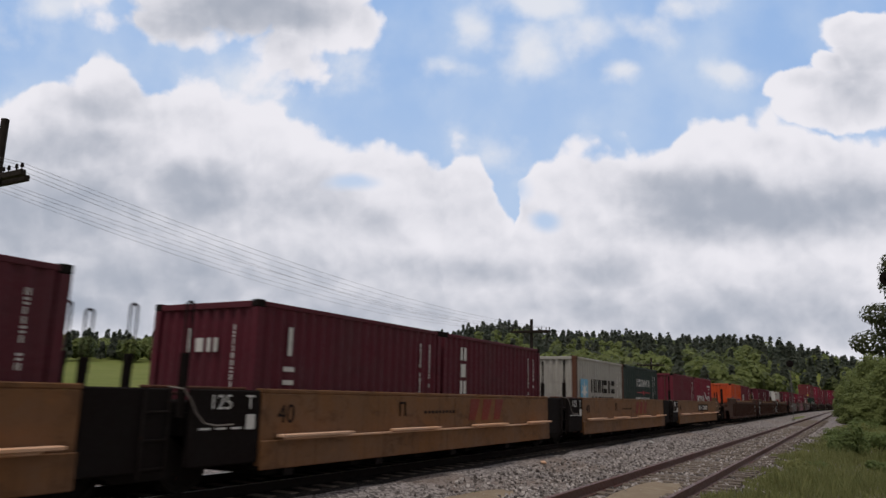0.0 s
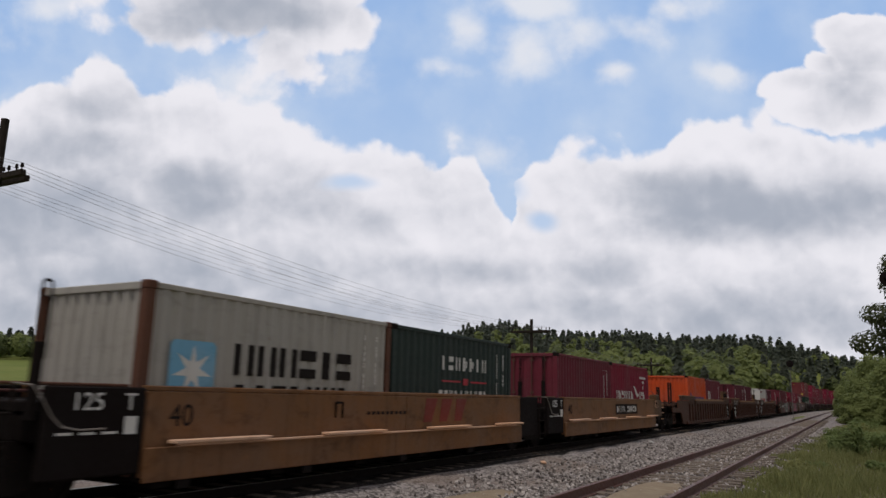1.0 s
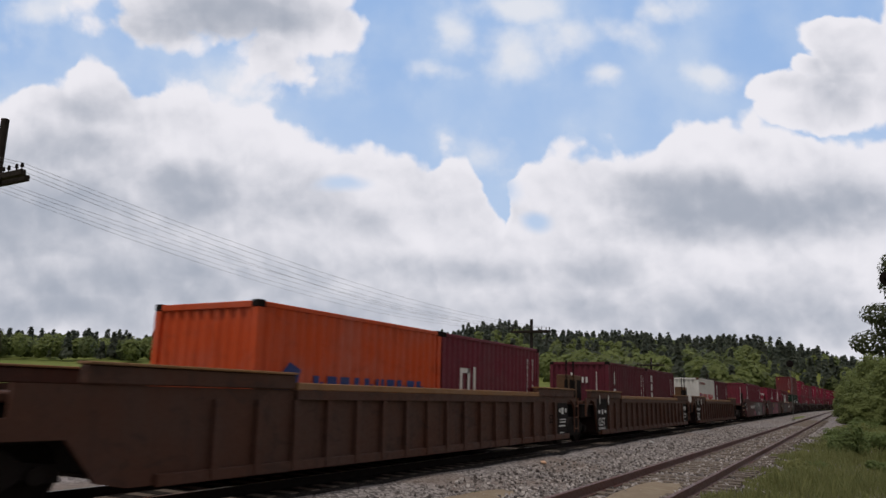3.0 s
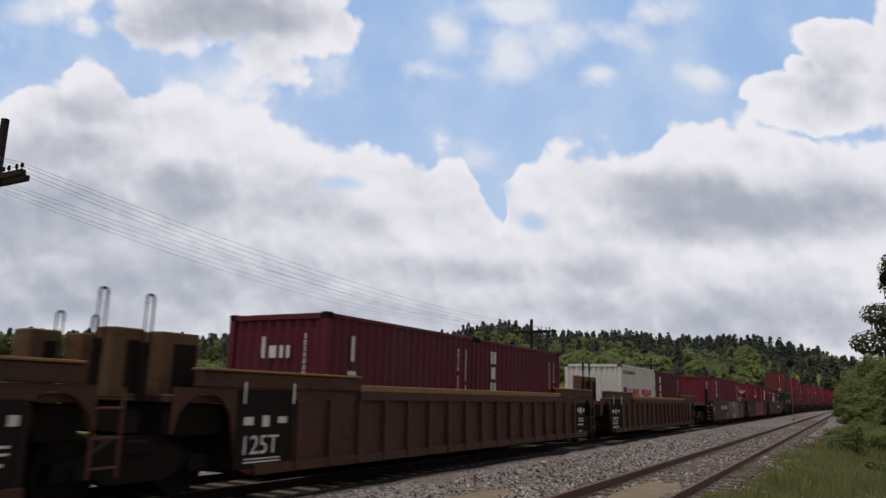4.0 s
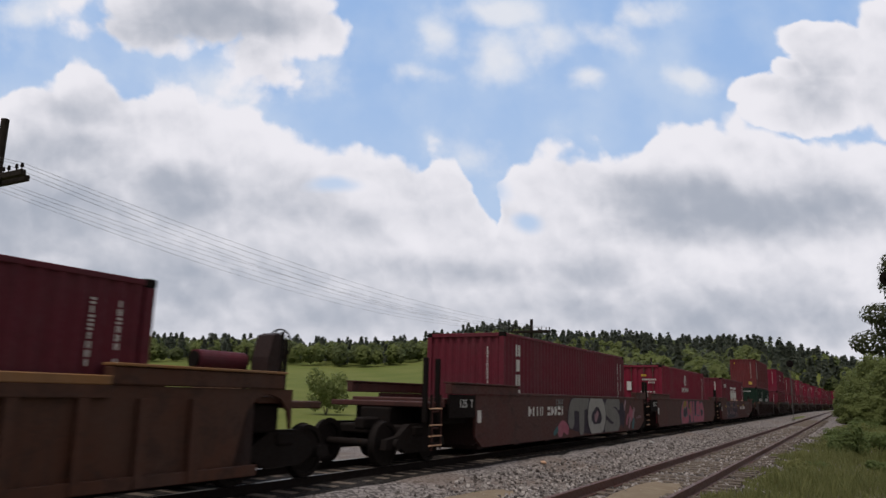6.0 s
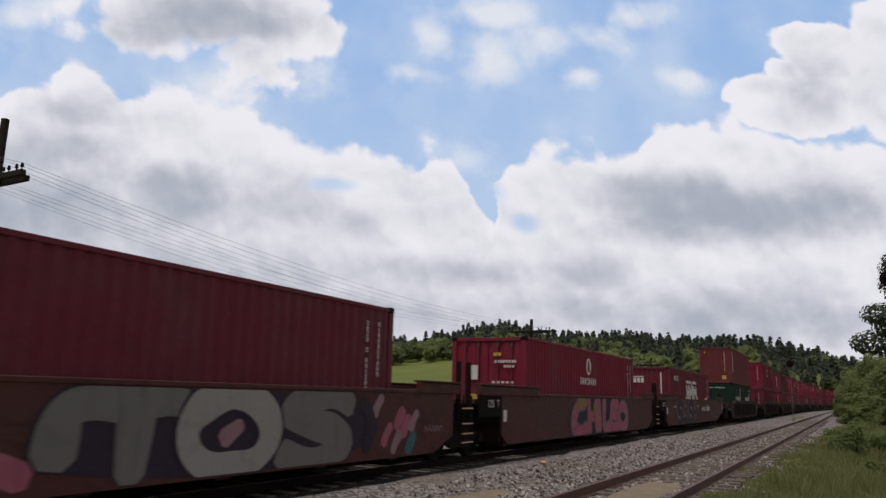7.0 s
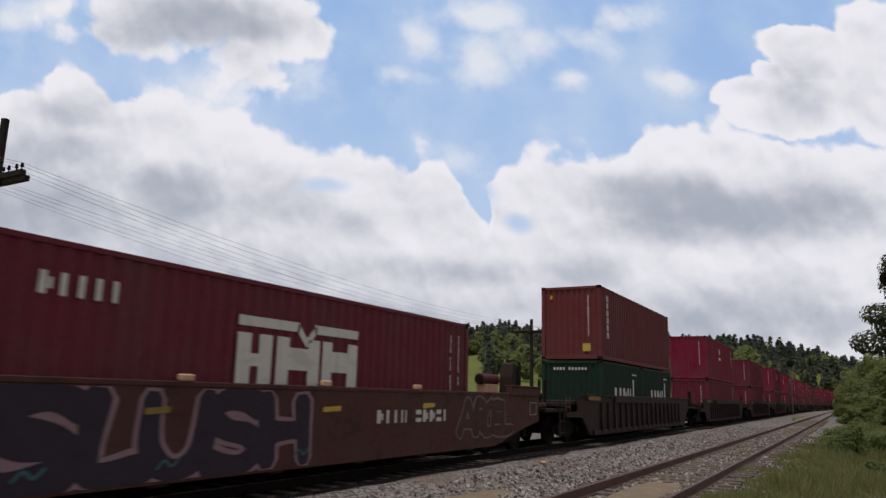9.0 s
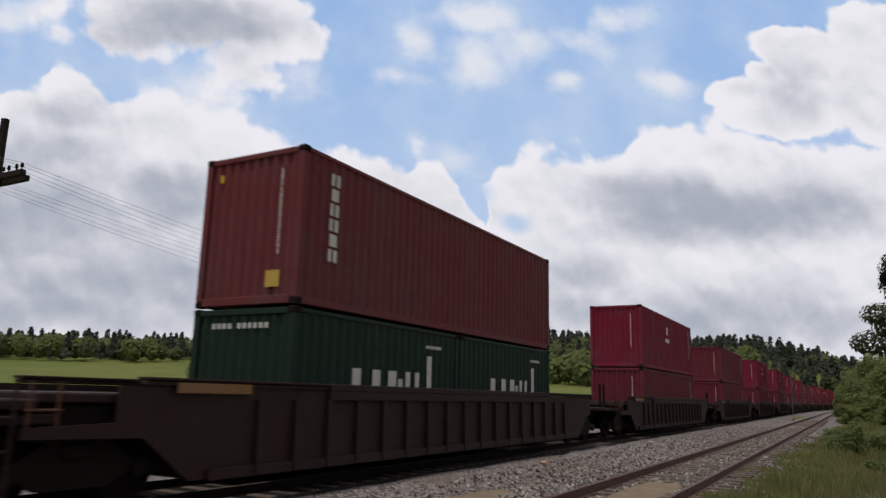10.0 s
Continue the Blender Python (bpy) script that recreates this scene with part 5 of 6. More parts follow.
def place_loads():
    gap = L40 - 2 * L20
    # a maroon box leaving at the start
    c = container(L40, H8, MAROON_DARK, "dark maroon corrugated 40-foot container in the well")
    code_lines(c, L40, H8, 1)
    side_mark(c, [(L40 - 1.2, L40 - 0.95, 1.4, 1.65)], MARK_YELLOW, "warning_label")
    load(c, -6.8)
    c2 = container(L40, H8, MAROON_DARK, "dark maroon corrugated 40-foot container in the well")
    load(c2, -22.5)

    def lease_box(s):
        """Maroon 20-foot leasing box with white marks on end and side."""
        c = container(L20, H8, MAROON_DARK, "dark maroon 20-foot container with white lettering marks")
        front_mark(c, [(0.25, 0.33, 1.75, 2.15), (-0.03, 0.14, 1.75, 1.98), (-0.20, -0.12, 1.75, 1.98), (-0.36, -0.28, 1.75, 1.98)], MARK_WHITE, "emblem", "white end marking")
        end_code(c, H8)
        side_mark(c, [(0.78, 0.88, 1.72, 2.2), (0.70, 0.96, 1.46, 1.54), (0.70, 0.96, 1.24, 1.32), (0.70, 0.78, 0.9, 1.12), (0.88, 0.96, 0.9, 1.12)], MARK_WHITE, "emblem", "white upright lettering marks")
        code_lines(c, L20, H8, 3)
        return load(c, s)

    def column_box(s, mat=MAROON_DARK):
        """Maroon 20-foot box with a white upright column of marks."""
        c = container(L20, H8, mat, "dark maroon 20-foot container with a white letter column")
        side_mark(c, column(0.85, H8 - 0.3, 0.30, 0.40, 6, 0.22), MARK_WHITE, "emblem", "white column of lettering marks")
        code_lines(c, L20, H8, 5)
        return load(c, s)

    lease_box(8.62)
    column_box(8.62 + L20 + 0.14)
    # white box with a blue star emblem
    c = container(L20, H8, CREAM, "weathered grey-white 20-foot container with blue emblem", posts=RUST)
    part("emblem", prism([(0.48, 1.0), (1.32, 1.0), (1.32, 1.76), (1.26, 1.82), (0.54, 1.82), (0.48, 1.76)], SIDE_Y - 0.006, SIDE_Y), MARK_BLUE, c, "light blue square emblem")
    pts = []
    for k in range(14):
        r = 0.36 if k % 2 == 0 else 0.13
        pts.append((0.90 + r * math.sin(math.pi * k / 7), 1.40 + r * math.cos(math.pi * k / 7)))
    part("emblem_star", prism(pts, SIDE_Y - 0.010, SIDE_Y - 0.005), MARK_WHITE, c, "white seven-pointed star")
    side_mark(c, word(1.7, 1.36, 3.1, 0.48, 6, 0.18, 0.13, 2), MARK_BLACK, "lettering", "black blocks of a company name")
    side_mark(c, word(1.7, 0.76, 3.1, 0.46, 7, 0.22, 0.11, 3), MARK_BLACK, "lettering")
    code_lines(c, L20, H8, 7)
    load(c, 24.25)
    c = container(L20, H8, SLATE, "dark slate-green 20-foot container with white marks")
    side_mark(c, word(2.1, 1.72, 2.5, 0.32, 7, 0.42, 0.05, 4), MARK_WHITE, "lettering", "thin white company name bars")
    side_mark(c, word(2.0, 0.95, 2.6, 0.30, 10, 0.40, 0.045, 5), MARK_WHITE, "lettering")
    side_mark(c, [(2.15, 3.05, 1.44, 1.48), (3.2, 3.45, 1.38, 1.54), (3.6, 4.5, 1.44, 1.48)], MARK_RED, "emblem", "red line emblem")
    code_lines(c, L20, H8, 9)
    load(c, 24.25 + L20 + gap)
    # maroon and red pair
    c = container(L20, H8, MAROON, "maroon corrugated 20-foot container", "doors")
    code_lines(c, L20, H8, 11)
    load(c, 40.15)
    c = container(L20, H8, RED, "red 20-foot container with white bird emblem and lettering")
    side_mark(c, word(0.75, 1.05, 2.6, 0.44, 7, 0.3, 0.06, 6), MARK_WHITE, "lettering", "white company name bars")
    side_mark(c, word(4.4, 1.05, 0.95, 0.44, 3, 0.3, 0.06, 8), MARK_WHITE, "lettering")
    part("emblem", prism([(3.35, 1.72), (3.6, 1.7), (4.0, 1.42), (4.25, 1.38), (4.28, 1.32), (3.98, 1.24), (3.75, 1.40), (3.55, 1.60)], SIDE_Y - 0.006, SIDE_Y), MARK_WHITE, c, "white swooping bird shape")
    side_mark(c, [(4.5 + i * 0.14, 4.6 + i * 0.14, 2.05, 2.15) for i in range(8)] + [(4.95 + i * 0.11, 5.03 + i * 0.11, 1.86, 1.96) for i in range(3)] + [(5.0, 5.08, 1.6, 1.76)], MARK_WHITE, "stencil")
    load(c, 40.15 + L20 + gap)
    # orange and maroon pair
    c = container(L20, H8, ORANGE, "bright orange corrugated 20-foot container with navy marks")
    part("emblem", prism([(0.5, 0.95), (0.95, 0.95), (1.15, 1.5), (0.85, 1.62), (0.65, 1.4), (0.42, 1.32)], SIDE_Y - 0.006, SIDE_Y), MARK_NAVY, c, "navy angular emblem")
    side_mark(c, word(1.5, 1.0, 3.9, 0.42, 10, 0.3, 0.09, 12), MARK_NAVY, "lettering", "dark company name bars")
    load(c, 61.9)
    c = container(L20, H8, MAROON, "maroon 20-foot container with two white signs")
    side_mark(c, [(0.9, 1.02, 1.25, 1.8), (1.02, 1.4, 1.68, 1.8), (1.3, 1.42, 1.25, 1.8), (1.62, 1.74, 1.2, 1.85)], MARK_WHITE, "emblem", "white sign bars")
    code_lines(c, L20, H8, 14)
    load(c, 61.9 + L20 + gap)
    lease_box(81.45)
    column_box(81.45 + L20 + gap)
    # white pair with red lettering
    c = container(L20, H8, WHITE, "white 20-foot container with red lettering and red emblem")
    front_mark(c, [(0.55, 0.85, 1.55, 2.1)], MARK_RED, "emblem", "red end emblem")
    part("emblem", prism([(0.35, 0.95), (0.92, 0.95), (0.92, 1.66), (0.35, 1.66)], SIDE_Y - 0.006, SIDE_Y), MARK_RED, c, "red square emblem")
    part("emblem_wedge", prism([(0.42, 1.6), (0.85, 1.6), (0.68, 1.3), (0.68, 0.97), (0.58, 0.97), (0.58, 1.3)], SIDE_Y - 0.010, SIDE_Y - 0.005), MARK_NAVY, c)
    side_mark(c, word(1.15, 0.95, 2.0, 0.66, 4, 0.2, 0.12, 15), MARK_RED, "lettering", "red blocks of a company name")
    side_mark(c, word(3.4, 0.95, 1.85, 0.66, 4, 0.2, 0.10, 16), MARK_RED, "lettering")
    side_mark(c, word(0.4, 2.2, 2.0, 0.13, 15, 0.3, 0.04, 17), MARK_OXBLOOD, "lettering")
    code_lines(c, L20, H8, 18)
    end_code(c, H8)
    load(c, 101.0)
    column_box(101.0 + L20 + gap)
    # 40-foot boxes in the smooth wells
    c = container(L40, H9, MAROON, "maroon corrugated 40-foot high-cube container")
    side_mark(c, column(0.85, H9 - 0.3, 0.30, 0.42, 6, 0.22), MARK_WHITE, "emblem", "white column of lettering marks")
    code_lines(c, L40, H9, 20)
    end_code(c, H9)
    load(c, 124.75)
    c = container(L40, H9, RED, "red 40-foot high-cube container, door end with bars", "doors")
    ring = []
    for k in range(24):
        p = 2 * math.pi * k / 24
        ring.append((5.95 + 0.27 * math.cos(p), 2.27 + 0.30 * math.sin(p)))
    part("emblem", prism(ring, SIDE_Y - 0.006, SIDE_Y), MARK_WHITE, c, "white round emblem")
    part("emblem_wedge", prism([(5.82, 2.08), (6.08, 2.08), (6.0, 2.48), (5.9, 2.48)], SIDE_Y - 0.010, SIDE_Y - 0.005), RED, c)
    side_mark(c, word(5.0, 1.62, 1.9, 0.25, 8, 0.35, 0.05, 21), MARK_WHITE, "lettering", "white company name bars")
    code_lines(c, L40, H9, 22)
    front_mark(c, [(0.3, 0.55, 1.62, 2.05)], MARK_WHITE, "door_sign", "white square door sign", -0.02)
    front_mark(c, [(-0.45, -0.2, 2.32, 2.42), (0.3, 0.6, 1.05, 1.2)], MARK_YELLOW, "warning_label", "", -0.02)
    bars = [(-0.3 - i * 0.09, -0.24 - i * 0.09, 2.12, 2.2) for i in range(8)] + [(-0.6 - i * 0.09, -0.54 - i * 0.09, 1.98, 2.05) for i in range(4)]
    bars += [(-0.25 - (i % 5) * 0.15, -0.16 - (i % 5) * 0.15, 1.52 - 0.11 * (i // 5), 1.58 - 0.11 * (i // 5)) for i in range(15)]
    front_mark(c, bars, MARK_WHITE, "stencil", "", -0.02)
    load(c, 144.05)
    c = container(L40, H9, MAROON, "maroon 40-foot high-cube container with white block emblem")
    bx = 4.35
    big = []
    for x0, x1, z0, z1 in [(0, 0.5, 0, 1), (0.5, 0.8, 0.38, 0.62), (0.8, 1.3, 0, 1), (1.5, 2.0, 0, 1), (2.0, 2.85, 0.35, 0.8), (2.85, 3.35, 0, 1), (3.5, 3.95, 0, 1), (3.95, 4.75, 0.35, 0.8), (4.75, 5.25, 0, 1)]:
        big.append((bx + x0 * 0.6, bx + x1 * 0.6, 1.2 + z0 * 0.83, 1.2 + z1 * 0.83))
    big += [(bx, bx + 1.45, 2.14, 2.3), (bx + 1.85, bx + 3.15, 2.14, 2.3)]
    side_mark(c, big, MARK_WHITE, "emblem", "large white block emblem")
    part("emblem_wedge", prism([(bx + 1.4, 2.3), (bx + 1.65, 2.05), (bx + 1.9, 2.3), (bx + 1.9, 2.14), (bx + 1.65, 1.88), (bx + 1.4, 2.14)], SIDE_Y - 0.006, SIDE_Y), MARK_WHITE, c)
    side_mark(c, word(1.1, 2.2, 1.2, 0.28, 5, 0.3, 0.05, 24), MARK_WHITE, "lettering")
    front_mark(c, [(0.75 - i * 0.2, 0.9 - i * 0.2, 2.05, 2.3) for i in range(4)] + [(0.15, 0.9, 2.34, 2.39)], MARK_WHITE, "emblem", "small white end emblem")
    front_mark(c, [(-0.78, -0.72, 1.5, 2.6)], MARK_WHITE, "stencil")
    code_lines(c, L40, H9, 25)
    load(c, 163.72)
    # first double stack
    low = container(L20, H8, GREEN, "dark green 20-foot container under a stacked box")
    side_mark(low, word(1.65, 0.98, 2.7, 0.62, 4, 0.2, 0.17, 26) + [(4.55, 4.75, 0.98, 1.98)], MARK_WHITE, "lettering", "large white company name blocks")
    front_mark(low, [(0.65 - i * 0.13 - (0.1 if i > 3 else 0), 0.72 - i * 0.13 - (0.1 if i > 3 else 0), 2.22, 2.32) for i in range(10)], MARK_WHITE, "stencil")
    code = [(4.5 + i * 0.12, 4.58 + i * 0.12, 2.15, 2.22) for i in range(6)]
    side_mark(low, code, MARK_WHITE, "stencil")
    load(low, 187.1)
    load(copy_thing(low, on_line(-60)), 187.1 + L20 + gap)
    c = container(L40, H9, BRICK_RED, "brick-red 40-foot container stacked on green ones")
    side_mark(c, column(0.82, H9 - 0.33, 0.26, 0.29, 6, 0.2), MARK_WHITE, "emblem", "white column of lettering marks")
    end_code(c, H9)
    front_mark(c, [(-0.80, -0.48, 0.32, 0.62)], MARK_YELLOW, "warning_label", "yellow warning label")
    front_mark(c, [(0.75, 0.84, 2.4, 2.55)], MARK_YELLOW, "warning_label")
    load(c, 187.1, BOT + H8 + 0.03)
    # the stacked boxes behind it, coming round the bend
    a = container(L40, H9, CRIMSON, "crimson 40-foot container in a double stack")
    end_code(a, H9)
    code_lines(a, L40, H9, 28)
    side_mark(a, [(5.4, 5.7, 1.9, 2.3), (5.1, 6.0, 1.5, 1.7)], MARK_WHITE, "emblem", "white emblem marks")
    b = container(L40, H8, MAROON, "maroon 40-foot container in a double stack")
    end_code(b, H8)
    code_lines(b, L40, H8, 29)
    first_a = first_b = True
    for i, s in enumerate(FAR_STARTS[1:]):
        lower = b if first_b else copy_thing(b, on_line(-60))
        first_b = False
        load(lower, s)
        if i in (1, 6):
            upper = copy_thing(b, on_line(-60))
        elif first_a:
            upper, first_a = a, False
        else:
            upper = copy_thing(a, on_line(-60))
        load(upper, s, BOT + H8 + 0.03)


place_train()
place_loads()


# ---- pole line ----
def pole(x, y, z0, z1, tall_arm, name="utility_pole"):
    t = thing(name, "dark timber telegraph pole with crossarm and insulators", "utility pole", "pole line behind the train")
    part("shaft", tube((0, 0, 0), (0, 0, z1 - z0), 0.16, 14, 0.105), POLE_WOOD, t)
    h = tall_arm - z0
    part("crossarm", box(-0.24, -0.10, -1.55, 1.55, h - 0.08, h + 0.08, 0.01), POLE_WOOD, t)
    part("crossarm", box(0.10, 0.22, -1.2, 1.2, h - 0.10, h + 0.06, 0.01), POLE_WOOD, t)
    bm = bmesh.new()
    for s in (-1, 1):
        add_tube(bm, (-0.26, 0, h - 0.75), (-0.26, s * 0.75, h - 0.06), 0.018, 6)
    part("brace", bm, GRIME_AND_SHADE, t)
    for yy in (-1.45, -1.2, -0.85, -0.6, 0.6, 0.85, 1.2, 1.45):
        bm = tube((-0.17, yy, h + 0.08), (-0.17, yy, h + 0.16), 0.018, 8)
        add_tube(bm, (-0.17, yy, h + 0.16), (-0.17, yy, h + 0.27), 0.05, 10, 0.03)
        part("insulator", bm, GRIME_AND_SHADE, t, "dark glass insulator")
    t.location = (x, y, z0)
    return t


POLE_Y = 20.0
POLES = [(10.55, 8.74, 6.95), (49.2, 7.1, 6.2), (86.0, 6.35, 5.5), (124.0, 5.9, 5.0)]
for px, top_z, arm_z in POLES:
    pole(px, POLE_Y, -0.7, top_z, arm_z)


def wires():
    spans = [(-28.0, 7.6)] + [(p[0], p[2] + 0.27) for p in POLES]
    for k, yy in enumerate((-1.45, -1.2, -0.85, -0.6, 0.6, 0.85, 1.2, 1.45)):
        sag, pts = 0.75 + 0.13 * ((k * 5) % 4), []
        for (xa, za), (xb, zb) in zip(spans, spans[1:]):
            for j in range(16):
                f = j / 16
                pts.append((xa + (xb - xa) * f - 0.17, POLE_Y + yy, za + (zb - za) * f - 4 * sag * f * (1 - f)))
        bm = sweep(pts, 0.0045, 4)
        tagged(new("overhead_wire", finish("overhead_wire", bm, WIRE)), "thin dark telegraph wire between the poles", "wire", "pole line wires")


wires()


# ---- signals ----
def signal(x, y, z0, zc, name="railway_signal"):
    t = thing(name, "black round-target railway signal on a thin mast", "railway signal", "trackside signals")
    part("mast", tube((0, 0, 0), (0, 0, zc - z0 + 0.2), 0.035, 12), WIRE, t, "thin grey steel mast")
    part("base", box(-0.2, 0.2, -0.2, 0.2, -0.2, 0.12, 0.03), UMBER, t)
    part("target", tube((-0.10, 0, zc - z0), (-0.06, 0, zc - z0), 0.40, 28), BLACK, t, "round black backing disc")
    bm = tube((-0.10, 0, zc - z0), (0.18, 0, zc - z0), 0.16, 16)
    part("lamp_case", bm, BLACK, t)
    part("hood", tube((-0.34, 0, zc - z0 + 0.02), (-0.11, 0, zc - z0 + 0.02), 0.12, 16), BLACK, t)
    t.location = (x, y, z0)
    return t


signal(94.0, 5.85, -0.4, 6.05)
signal(46.0, -2.3, -0.6, 8.35)


# ---- plants ----
def crown_mesh(name, blobs, count, size, mat, seed):
    """Many small leaf faces set in uneven lumps; blobs: (x, y, z, rx, ry, rz)."""
    rng = np.random.default_rng(seed)
    vol = np.array([b[3] * b[4] * b[5] for b in blobs]) ** (2 / 3)
    pick = rng.choice(len(blobs), count, p=vol / vol.sum())
    bl = np.array(blobs)[pick]
    d = rng.normal(size=(count, 3))
    d /= np.linalg.norm(d, axis=1)[:, None]
    r = rng.uniform(0.55, 1.08, (count, 1)) ** 0.6
    c = bl[:, :3] + d * r * bl[:, 3:]
    a, b = leaf_axes(rng, d)
    s = size * rng.uniform(0.6, 1.4, (count, 1))
    v = np.stack([c - a * s, c + b * s * 0.6, c + a * s, c - b * s * 0.6], 1).reshape(-1, 3)
    return quads(name, v, mat)


def leaf_axes(rng, out):
    """Two axes of each leaf: leaves mostly face out of the crown and up, with a wide spread."""
    n = out + np.array([0, 0, 0.65]) + rng.normal(size=out.shape) * 0.4
    n /= np.linalg.norm(n, axis=1)[:, None]
    a = np.cross(n, rng.normal(size=out.shape))
    a /= np.linalg.norm(a, axis=1)[:, None]
    return a, np.cross(n, a)


def quads(name, v, mat):
    n = len(v) // 4
    me = bpy.data.meshes.new(name)
    me.vertices.add(len(v))
    me.vertices.foreach_set("co", v.astype(np.float32).ravel())
    me.loops.add(len(v))
    me.loops.foreach_set("vertex_index", np.arange(len(v), dtype=np.int32))
    me.polygons.add(n)
    me.polygons.foreach_set("loop_start", np.arange(0, len(v), 4, dtype=np.int32))
    me.materials.append(mat)
    me.update(calc_edges=True)
    me.validate()
    return me


def tree(x, y, high, wide, mat, seed, label, leaves=6000, leaf=0.22):
    rnd = random.Random(seed)
    t = thing("tree", label, "tree", "trackside trees")
    bm = tube((0, 0, -0.3), (0.15, 0, high * 0.45), high * 0.022, 10, high * 0.014)
    add_tube(bm, (0.15, 0, high * 0.45), (0, 0.2, high * 0.85), high * 0.014, 8, high * 0.004)
    blobs = []
    for k in range(34):
        a = k * 2.4 + rnd.uniform(-0.3, 0.3)
        z = high * (0.2 + 0.72 * k / 34)
        w = wide * (0.35 + 0.65 * math.sin(math.pi * min(0.95, 0.18 + 0.8 * k / 34))) * rnd.uniform(0.4, 0.85)
        tip = (math.cos(a) * w, math.sin(a) * w, z + rnd.uniform(0, 0.5))
        add_tube(bm, (0.05, 0.0, z * 0.85), tip, high * 0.007, 6, high * 0.002)
        blobs.append((*tip, wide * rnd.uniform(0.25, 0.42), wide * rnd.uniform(0.25, 0.42), wide * rnd.uniform(0.18, 0.32)))
    blobs.append((0, 0, high * 0.92, wide * 0.3, wide * 0.3, high * 0.09))
    part("trunk", bm, BARK, t)
    part("crown", crown_mesh("crown", blobs, leaves, leaf, mat, seed), mat, t)
    t.location = (x, y, land(x, y))
    return t


def bush(x, y, high, wide, mat, seed, label, leaves=1500, leaf=0.06):
    rnd = random.Random(seed)
    t = thing("bush", label, "bush", "trackside bushes")
    bm = bmesh.new()
    blobs = []
    for k in range(9):
        a = k * 2.4
        tip = (math.cos(a) * wide * 0.55 * rnd.uniform(0.4, 1), math.sin(a) * wide * 0.55 * rnd.uniform(0.4, 1), high * rnd.uniform(0.35, 0.85))
        add_tube(bm, (0, 0, -0.1), tip, 0.02, 5, 0.006)
        blobs.append((*tip, wide * 0.3, wide * 0.3, high * 0.3))
    part("stems", bm, BARK, t)
    part("crown", crown_mesh("crown", blobs, leaves, leaf, mat, seed), mat, t)
    t.location = (x, y, max(land(x, y), -0.6))
    return t


def shrub(x, y, high, wide, seed):
    """A broad light-green thicket, leafy from the ground up."""
    rnd = random.Random(seed)
    t = thing("shrub", "light yellow-green leafy thicket beside the track", "shrub", "trackside thicket")
    bm, blobs = bmesh.new(), []
    for k in range(44):
        a, f = k * 2.4, (k + 0.5) / 44
        w = wide * 0.62 * math.sqrt(max(0.05, 1 - (1.25 * f - 0.35) ** 2)) * rnd.uniform(0.5, 1.0)
        tip = (math.cos(a) * w, math.sin(a) * w, high * (0.08 + 0.8 * f) * rnd.uniform(0.9, 1.05))
        add_tube(bm, (tip[0] * 0.2, tip[1] * 0.2, -0.2), tip, 0.05, 5, 0.012)
        blobs.append((*tip, wide * rnd.uniform(0.22, 0.34), wide * rnd.uniform(0.22, 0.34), high * rnd.uniform(0.13, 0.2)))
    part("stems", bm, BARK, t)
    part("crown", crown_mesh("crown", blobs, 20000, 0.14, SPRING, seed), SPRING, t)
    t.location = (x, y, land(x, y) - 0.1)
    return t


def bearing(theta, r):
    a = radians(theta)
    return r * math.sin(a), r * math.cos(a)


tree(*bearing(95.3, 118), 23.5, 9.0, TREE_LEAF, 3, "tall dark-leaved broadleaf tree beside the track", 32000, 0.27)
tree(*bearing(100.0, 112), 20.0, 7.6, TREE_LEAF, 4, "tall dark-leaved broadleaf tree beside the track", 6000, 0.24)
for k, (th, r, h, w) in enumerate(((90.8, 100, 6.0, 4.0), (91.8, 94, 7.6, 4.6), (90.0, 118, 5.0, 3.2), (92.9, 88, 7.0, 4.6), (90.9, 82, 3.2, 3.0), (94.5, 80, 5.0, 4.6))):
    shrub(*bearing(th, r), h, w, 20 + k)
bush(*bearing(89.55, 30.5), 1.35, 0.95, WEED, 31, "green leafy bush in the verge", 5000, 0.05)
bush(*bearing(91.6, 25), 0.45, 0.6, WEED, 32, "low green weed clump in the verge", 1400, 0.05)
bush(*bearing(91.4, 36), 0.9, 1.2, WEED, 33, "low green weed clump in the verge", 1400, 0.06)
bush(*bearing(88.9, 44), 0.8, 0.8, WEED, 34, "low green weed clump in the verge", 1000, 0.06)
for k, (x, y, h, w) in enumerate(((14.6, 1.5, 0.4, 0.5), (18.8, 1.7, 0.45, 0.6), (21.5, 1.3, 0.55, 0.7), (24.0, 0.9, 0.4, 0.6), (27.5, 1.4, 0.5, 0.7), (33.0, 0.9, 0.6, 0.9), (38.5, 0.8, 0.6, 0.8), (46.0, 0.3, 0.8, 1.1), (54.0, -0.2, 0.9, 1.2), (63.0, -0.8, 1.1, 1.5))):
    bush(x, y, h, w, GRASS if k % 3 else WEED, 60 + k, "leafy weed clump at the edge of the ballast", 900, 0.05)
bush(*bearing(52.0, 62), 3.4, 2.6, SPRING, 35, "light green bush in the meadow", 3000, 0.13)
bush(*bearing(43.5, 70), 4.0, 3.0, BROADLEAF, 36, "green bush in the meadow", 3000, 0.14)


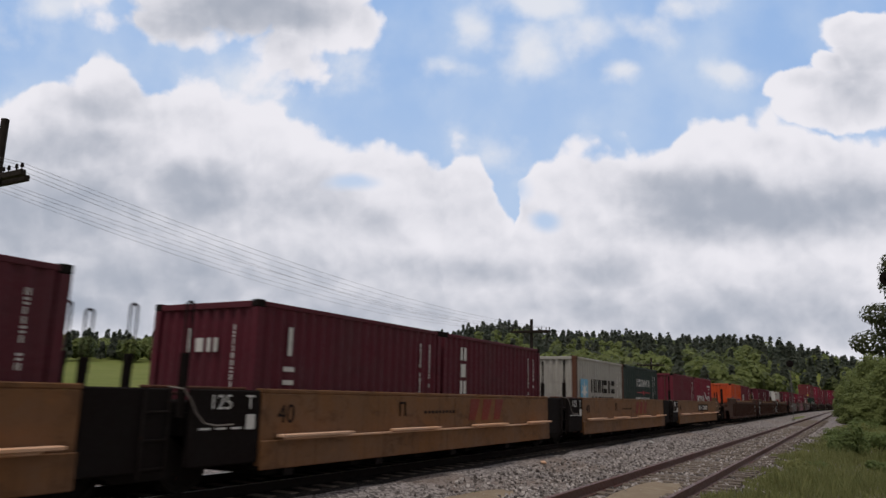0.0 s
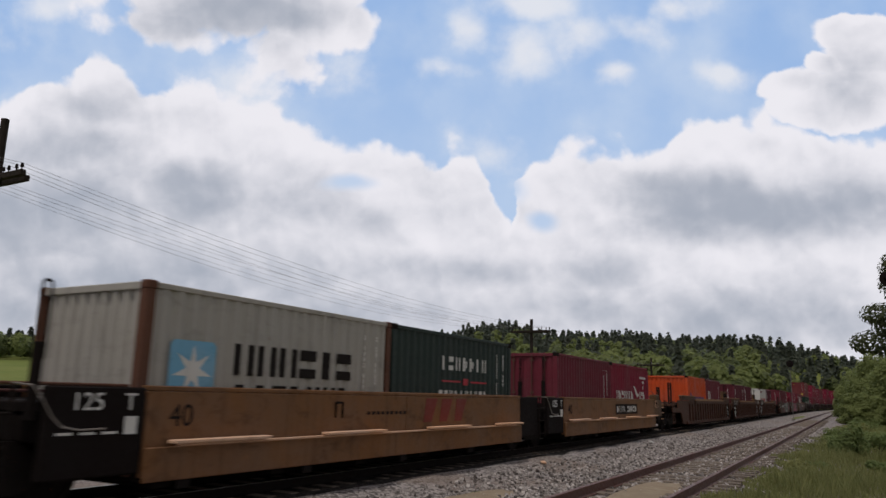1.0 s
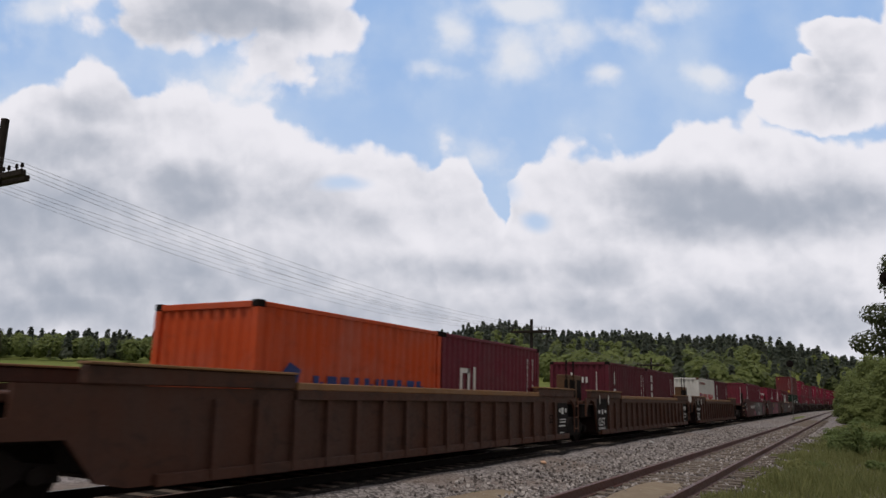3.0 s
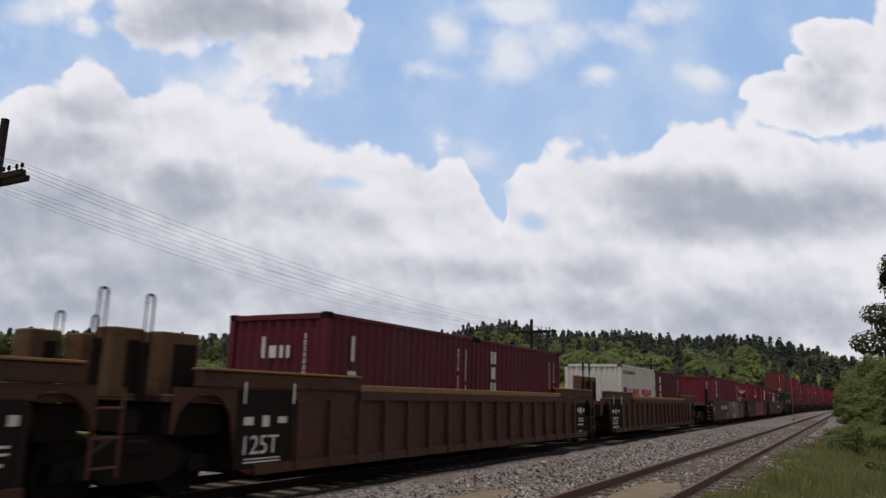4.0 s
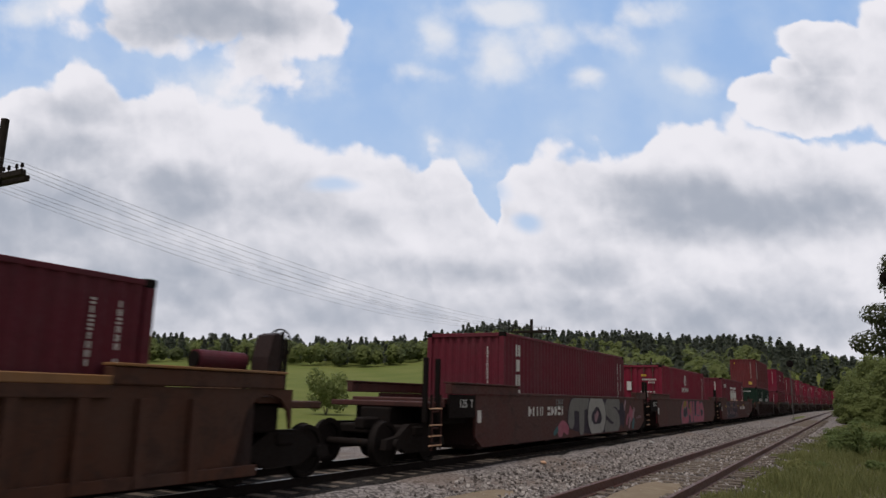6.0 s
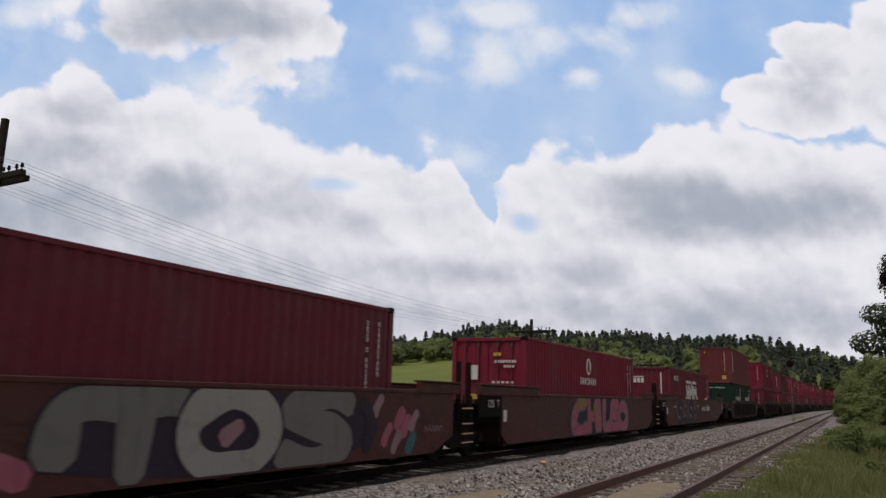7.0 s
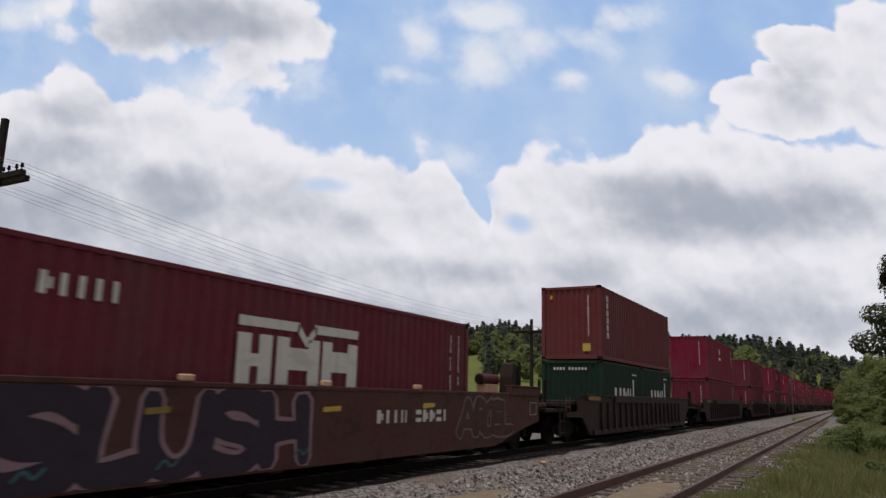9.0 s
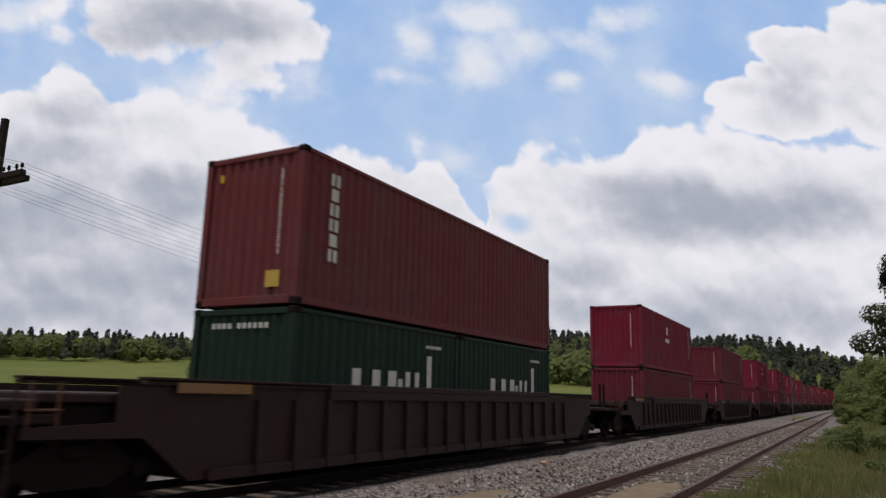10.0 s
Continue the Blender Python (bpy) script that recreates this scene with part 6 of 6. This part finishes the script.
def grass():
    rng = np.random.default_rng(5)
    n = 90000
    s = 10 + 75 * rng.random(n) ** 1.8
    edge = 2.0 - 0.028 * np.maximum(0, s - 20) - 0.25 * np.sin(s * 0.9) - 0.3 * np.sin(s * 2.1 + 1)
    y = edge - 7.5 * rng.random(n) ** 1.3
    z = np.full(n, -0.52) + np.interp(y - YT, [a for a, _ in BED], [b + 0.55 for _, b in BED]) * (y > YT - 10.4)
    h = rng.uniform(0.07, 0.30, n) * (1 + 0.55 * np.sin(s * 0.7 + y * 2.1) + 0.35 * np.sin(s * 2.3 - y * 3.7)) * np.clip((edge - y) / 0.8, 0.35, 1)
    a = rng.uniform(0, 2 * math.pi, n)
    w = rng.uniform(0.008, 0.02, n)
    lean = rng.uniform(-0.5, 0.5, (n, 2)) * h[:, None]
    base = np.stack([s, y, z], 1)
    side = np.stack([np.cos(a) * w, np.sin(a) * w, 0 * a], 1)
    tip = base + np.concatenate([lean, h[:, None]], 1)
    v = np.stack([base - side, base + side, tip + side * 0.25, tip - side * 0.25], 1).reshape(-1, 3)
    tagged(new("verge_grass", quads("verge_grass", v, GRASS)), "uneven green grass on the track verge", "grass", kind="stuff")


grass()


def fallen_rod():
    ob = new("pipe", finish("pipe", tube((-1.6, 0.2, 0), (1.6, -0.2, 0.05), 0.055, 10), LEDGE))
    ob.location = (39.6, -0.85, -0.18)
    ob.rotation_euler = (0, 0, radians(-38))
    tagged(ob, "pale weathered pipe lying in the grass", "pipe")


fallen_rod()


def debris():
    plank = new("plank", finish("plank", box(-0.55, 0.55, -0.07, 0.07, -0.02, 0.02, 0.008), LEDGE))
    plank.location, plank.rotation_euler = (19.4, 7.55, -0.24), (0.05, 0.03, radians(24))
    tagged(plank, "short pale broken plank on the ballast", "plank")
    scrap = new("scrap_paper", finish("scrap_paper", turned(box(-0.13, 0.13, -0.1, 0.1, -0.03, 0.03, 0.02), pose(0, 0, 0, 12, 20, 30)), MARK_WHITE))
    scrap.location = (31.5, 7.45, -0.25)
    tagged(scrap, "crumpled white paper scrap on the ballast", "litter")
    bush(13.2, 6.5, 0.22, 0.22, WEED, 41, "tiny green weed in the ballast", 160, 0.03)
    bush(17.0, 1.9, 0.3, 0.5, WEED, 42, "low green weed clump beside the rail", 400, 0.04)


debris()


def woods():
    """Far woods on the hills: conifers along the skyline, lighter broadleaf trees below."""
    rng = np.random.default_rng(17)
    parts = {"c": [], "b": [], "s": []}
    for k in range(3600):
        th = rng.uniform(20, 102)
        r = 190 + 300 * rng.random() ** 0.75
        if th > 84 and r < 270:
            continue
        x, y = bearing(th, r)
        line = YT if x < BEND else YT - (x - BEND) ** 2 / (2 * RADIUS)
        if abs(y - line) < 16 and x < 335:
            continue
        gap = noise.noise((th * 0.25, r * 0.012, 2.0))
        if (r < 250 and gap < 0.05 and th < 69) or (th < 64 and r < 310):
            continue
        z = land(x, y)
        u = rng.random() + 0.8 * noise.noise((th * 0.33, r * 0.02, 6.0))
        high_up = min(1.0, max(0.0, (r - 270) / 90))
        if th < 62:
            high_up *= 0.4
        kind = "c" if u < 0.10 + 0.8 * high_up else ("s" if u > 0.45 + 0.45 * high_up else "b")
        h = rng.uniform(7, 12.5) if kind == "c" else rng.uniform(5, 10)
        m = 200 if r < 330 else 130
        q = rng.random((m, 1))
        ang = rng.uniform(0, 2 * math.pi, (m, 1))
        if kind == "c":
            rad = h * 0.20 * (1 - q) ** 0.8 * rng.uniform(0.5, 1.1, (m, 1)) + 0.15
            zz = h * (0.12 + 0.9 * q)
            size = 0.85
        else:
            rad = h * 0.36 * np.sqrt(np.clip(1 - (2 * q - 1) ** 2, 0.03, 1)) * rng.uniform(0.6, 1.15, (m, 1))
            zz = h * (0.18 + 0.82 * q)
            size = 0.85
        c = np.concatenate([x + rad * np.cos(ang), y + rad * np.sin(ang), z + zz], 1)
        a, b = leaf_axes(rng, np.concatenate([np.cos(ang), np.sin(ang), 1.6 * q - 0.5], 1))
        s = size * rng.uniform(0.6, 1.4, (m, 1))
        parts[kind].append(np.stack([c - a * s, c + b * s * 0.7, c + a * s, c - b * s * 0.7], 1).reshape(-1, 3))
    for key, mat, name, label in (("c", CONIFER, "conifer_wood", "dark green conifer forest on the hills"), ("b", BROADLEAF, "broadleaf_wood", "mid-green broadleaf woods on the hills"), ("s", SPRING, "spring_wood", "fresh light green trees on the hills")):
        tagged(new(name, quads(name, np.concatenate(parts[key]), mat)), label, "woods", kind="stuff")


woods()


# ---- everything that moves ----
def motions():
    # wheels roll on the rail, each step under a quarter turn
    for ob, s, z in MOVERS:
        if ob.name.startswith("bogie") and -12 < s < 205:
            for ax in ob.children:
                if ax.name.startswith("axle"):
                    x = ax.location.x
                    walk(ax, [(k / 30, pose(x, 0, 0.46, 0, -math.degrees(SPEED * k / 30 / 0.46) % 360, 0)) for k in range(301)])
    for ob, s, z in MOVERS:
        if s <= BEND:
            rows = [(0.0, on_line(s, 0, z)), (10.0, on_line(s - 10 * SPEED, 0, z))]
        else:
            rows = [(float(t), on_line(s - t * SPEED, 0, z)) for t in range(11)]
        walk(ob, rows)
    # the cloud layer drifts to the left and away
    drift = Vector((0.4892, -0.8722, 0)) * -72.0 + Vector((0.8722, 0.4892, 0)) * 35.0
    walk(sky_sheet, [(0.0, CAM_POSE), (10.0, Matrix.Translation(drift) @ CAM_POSE)])


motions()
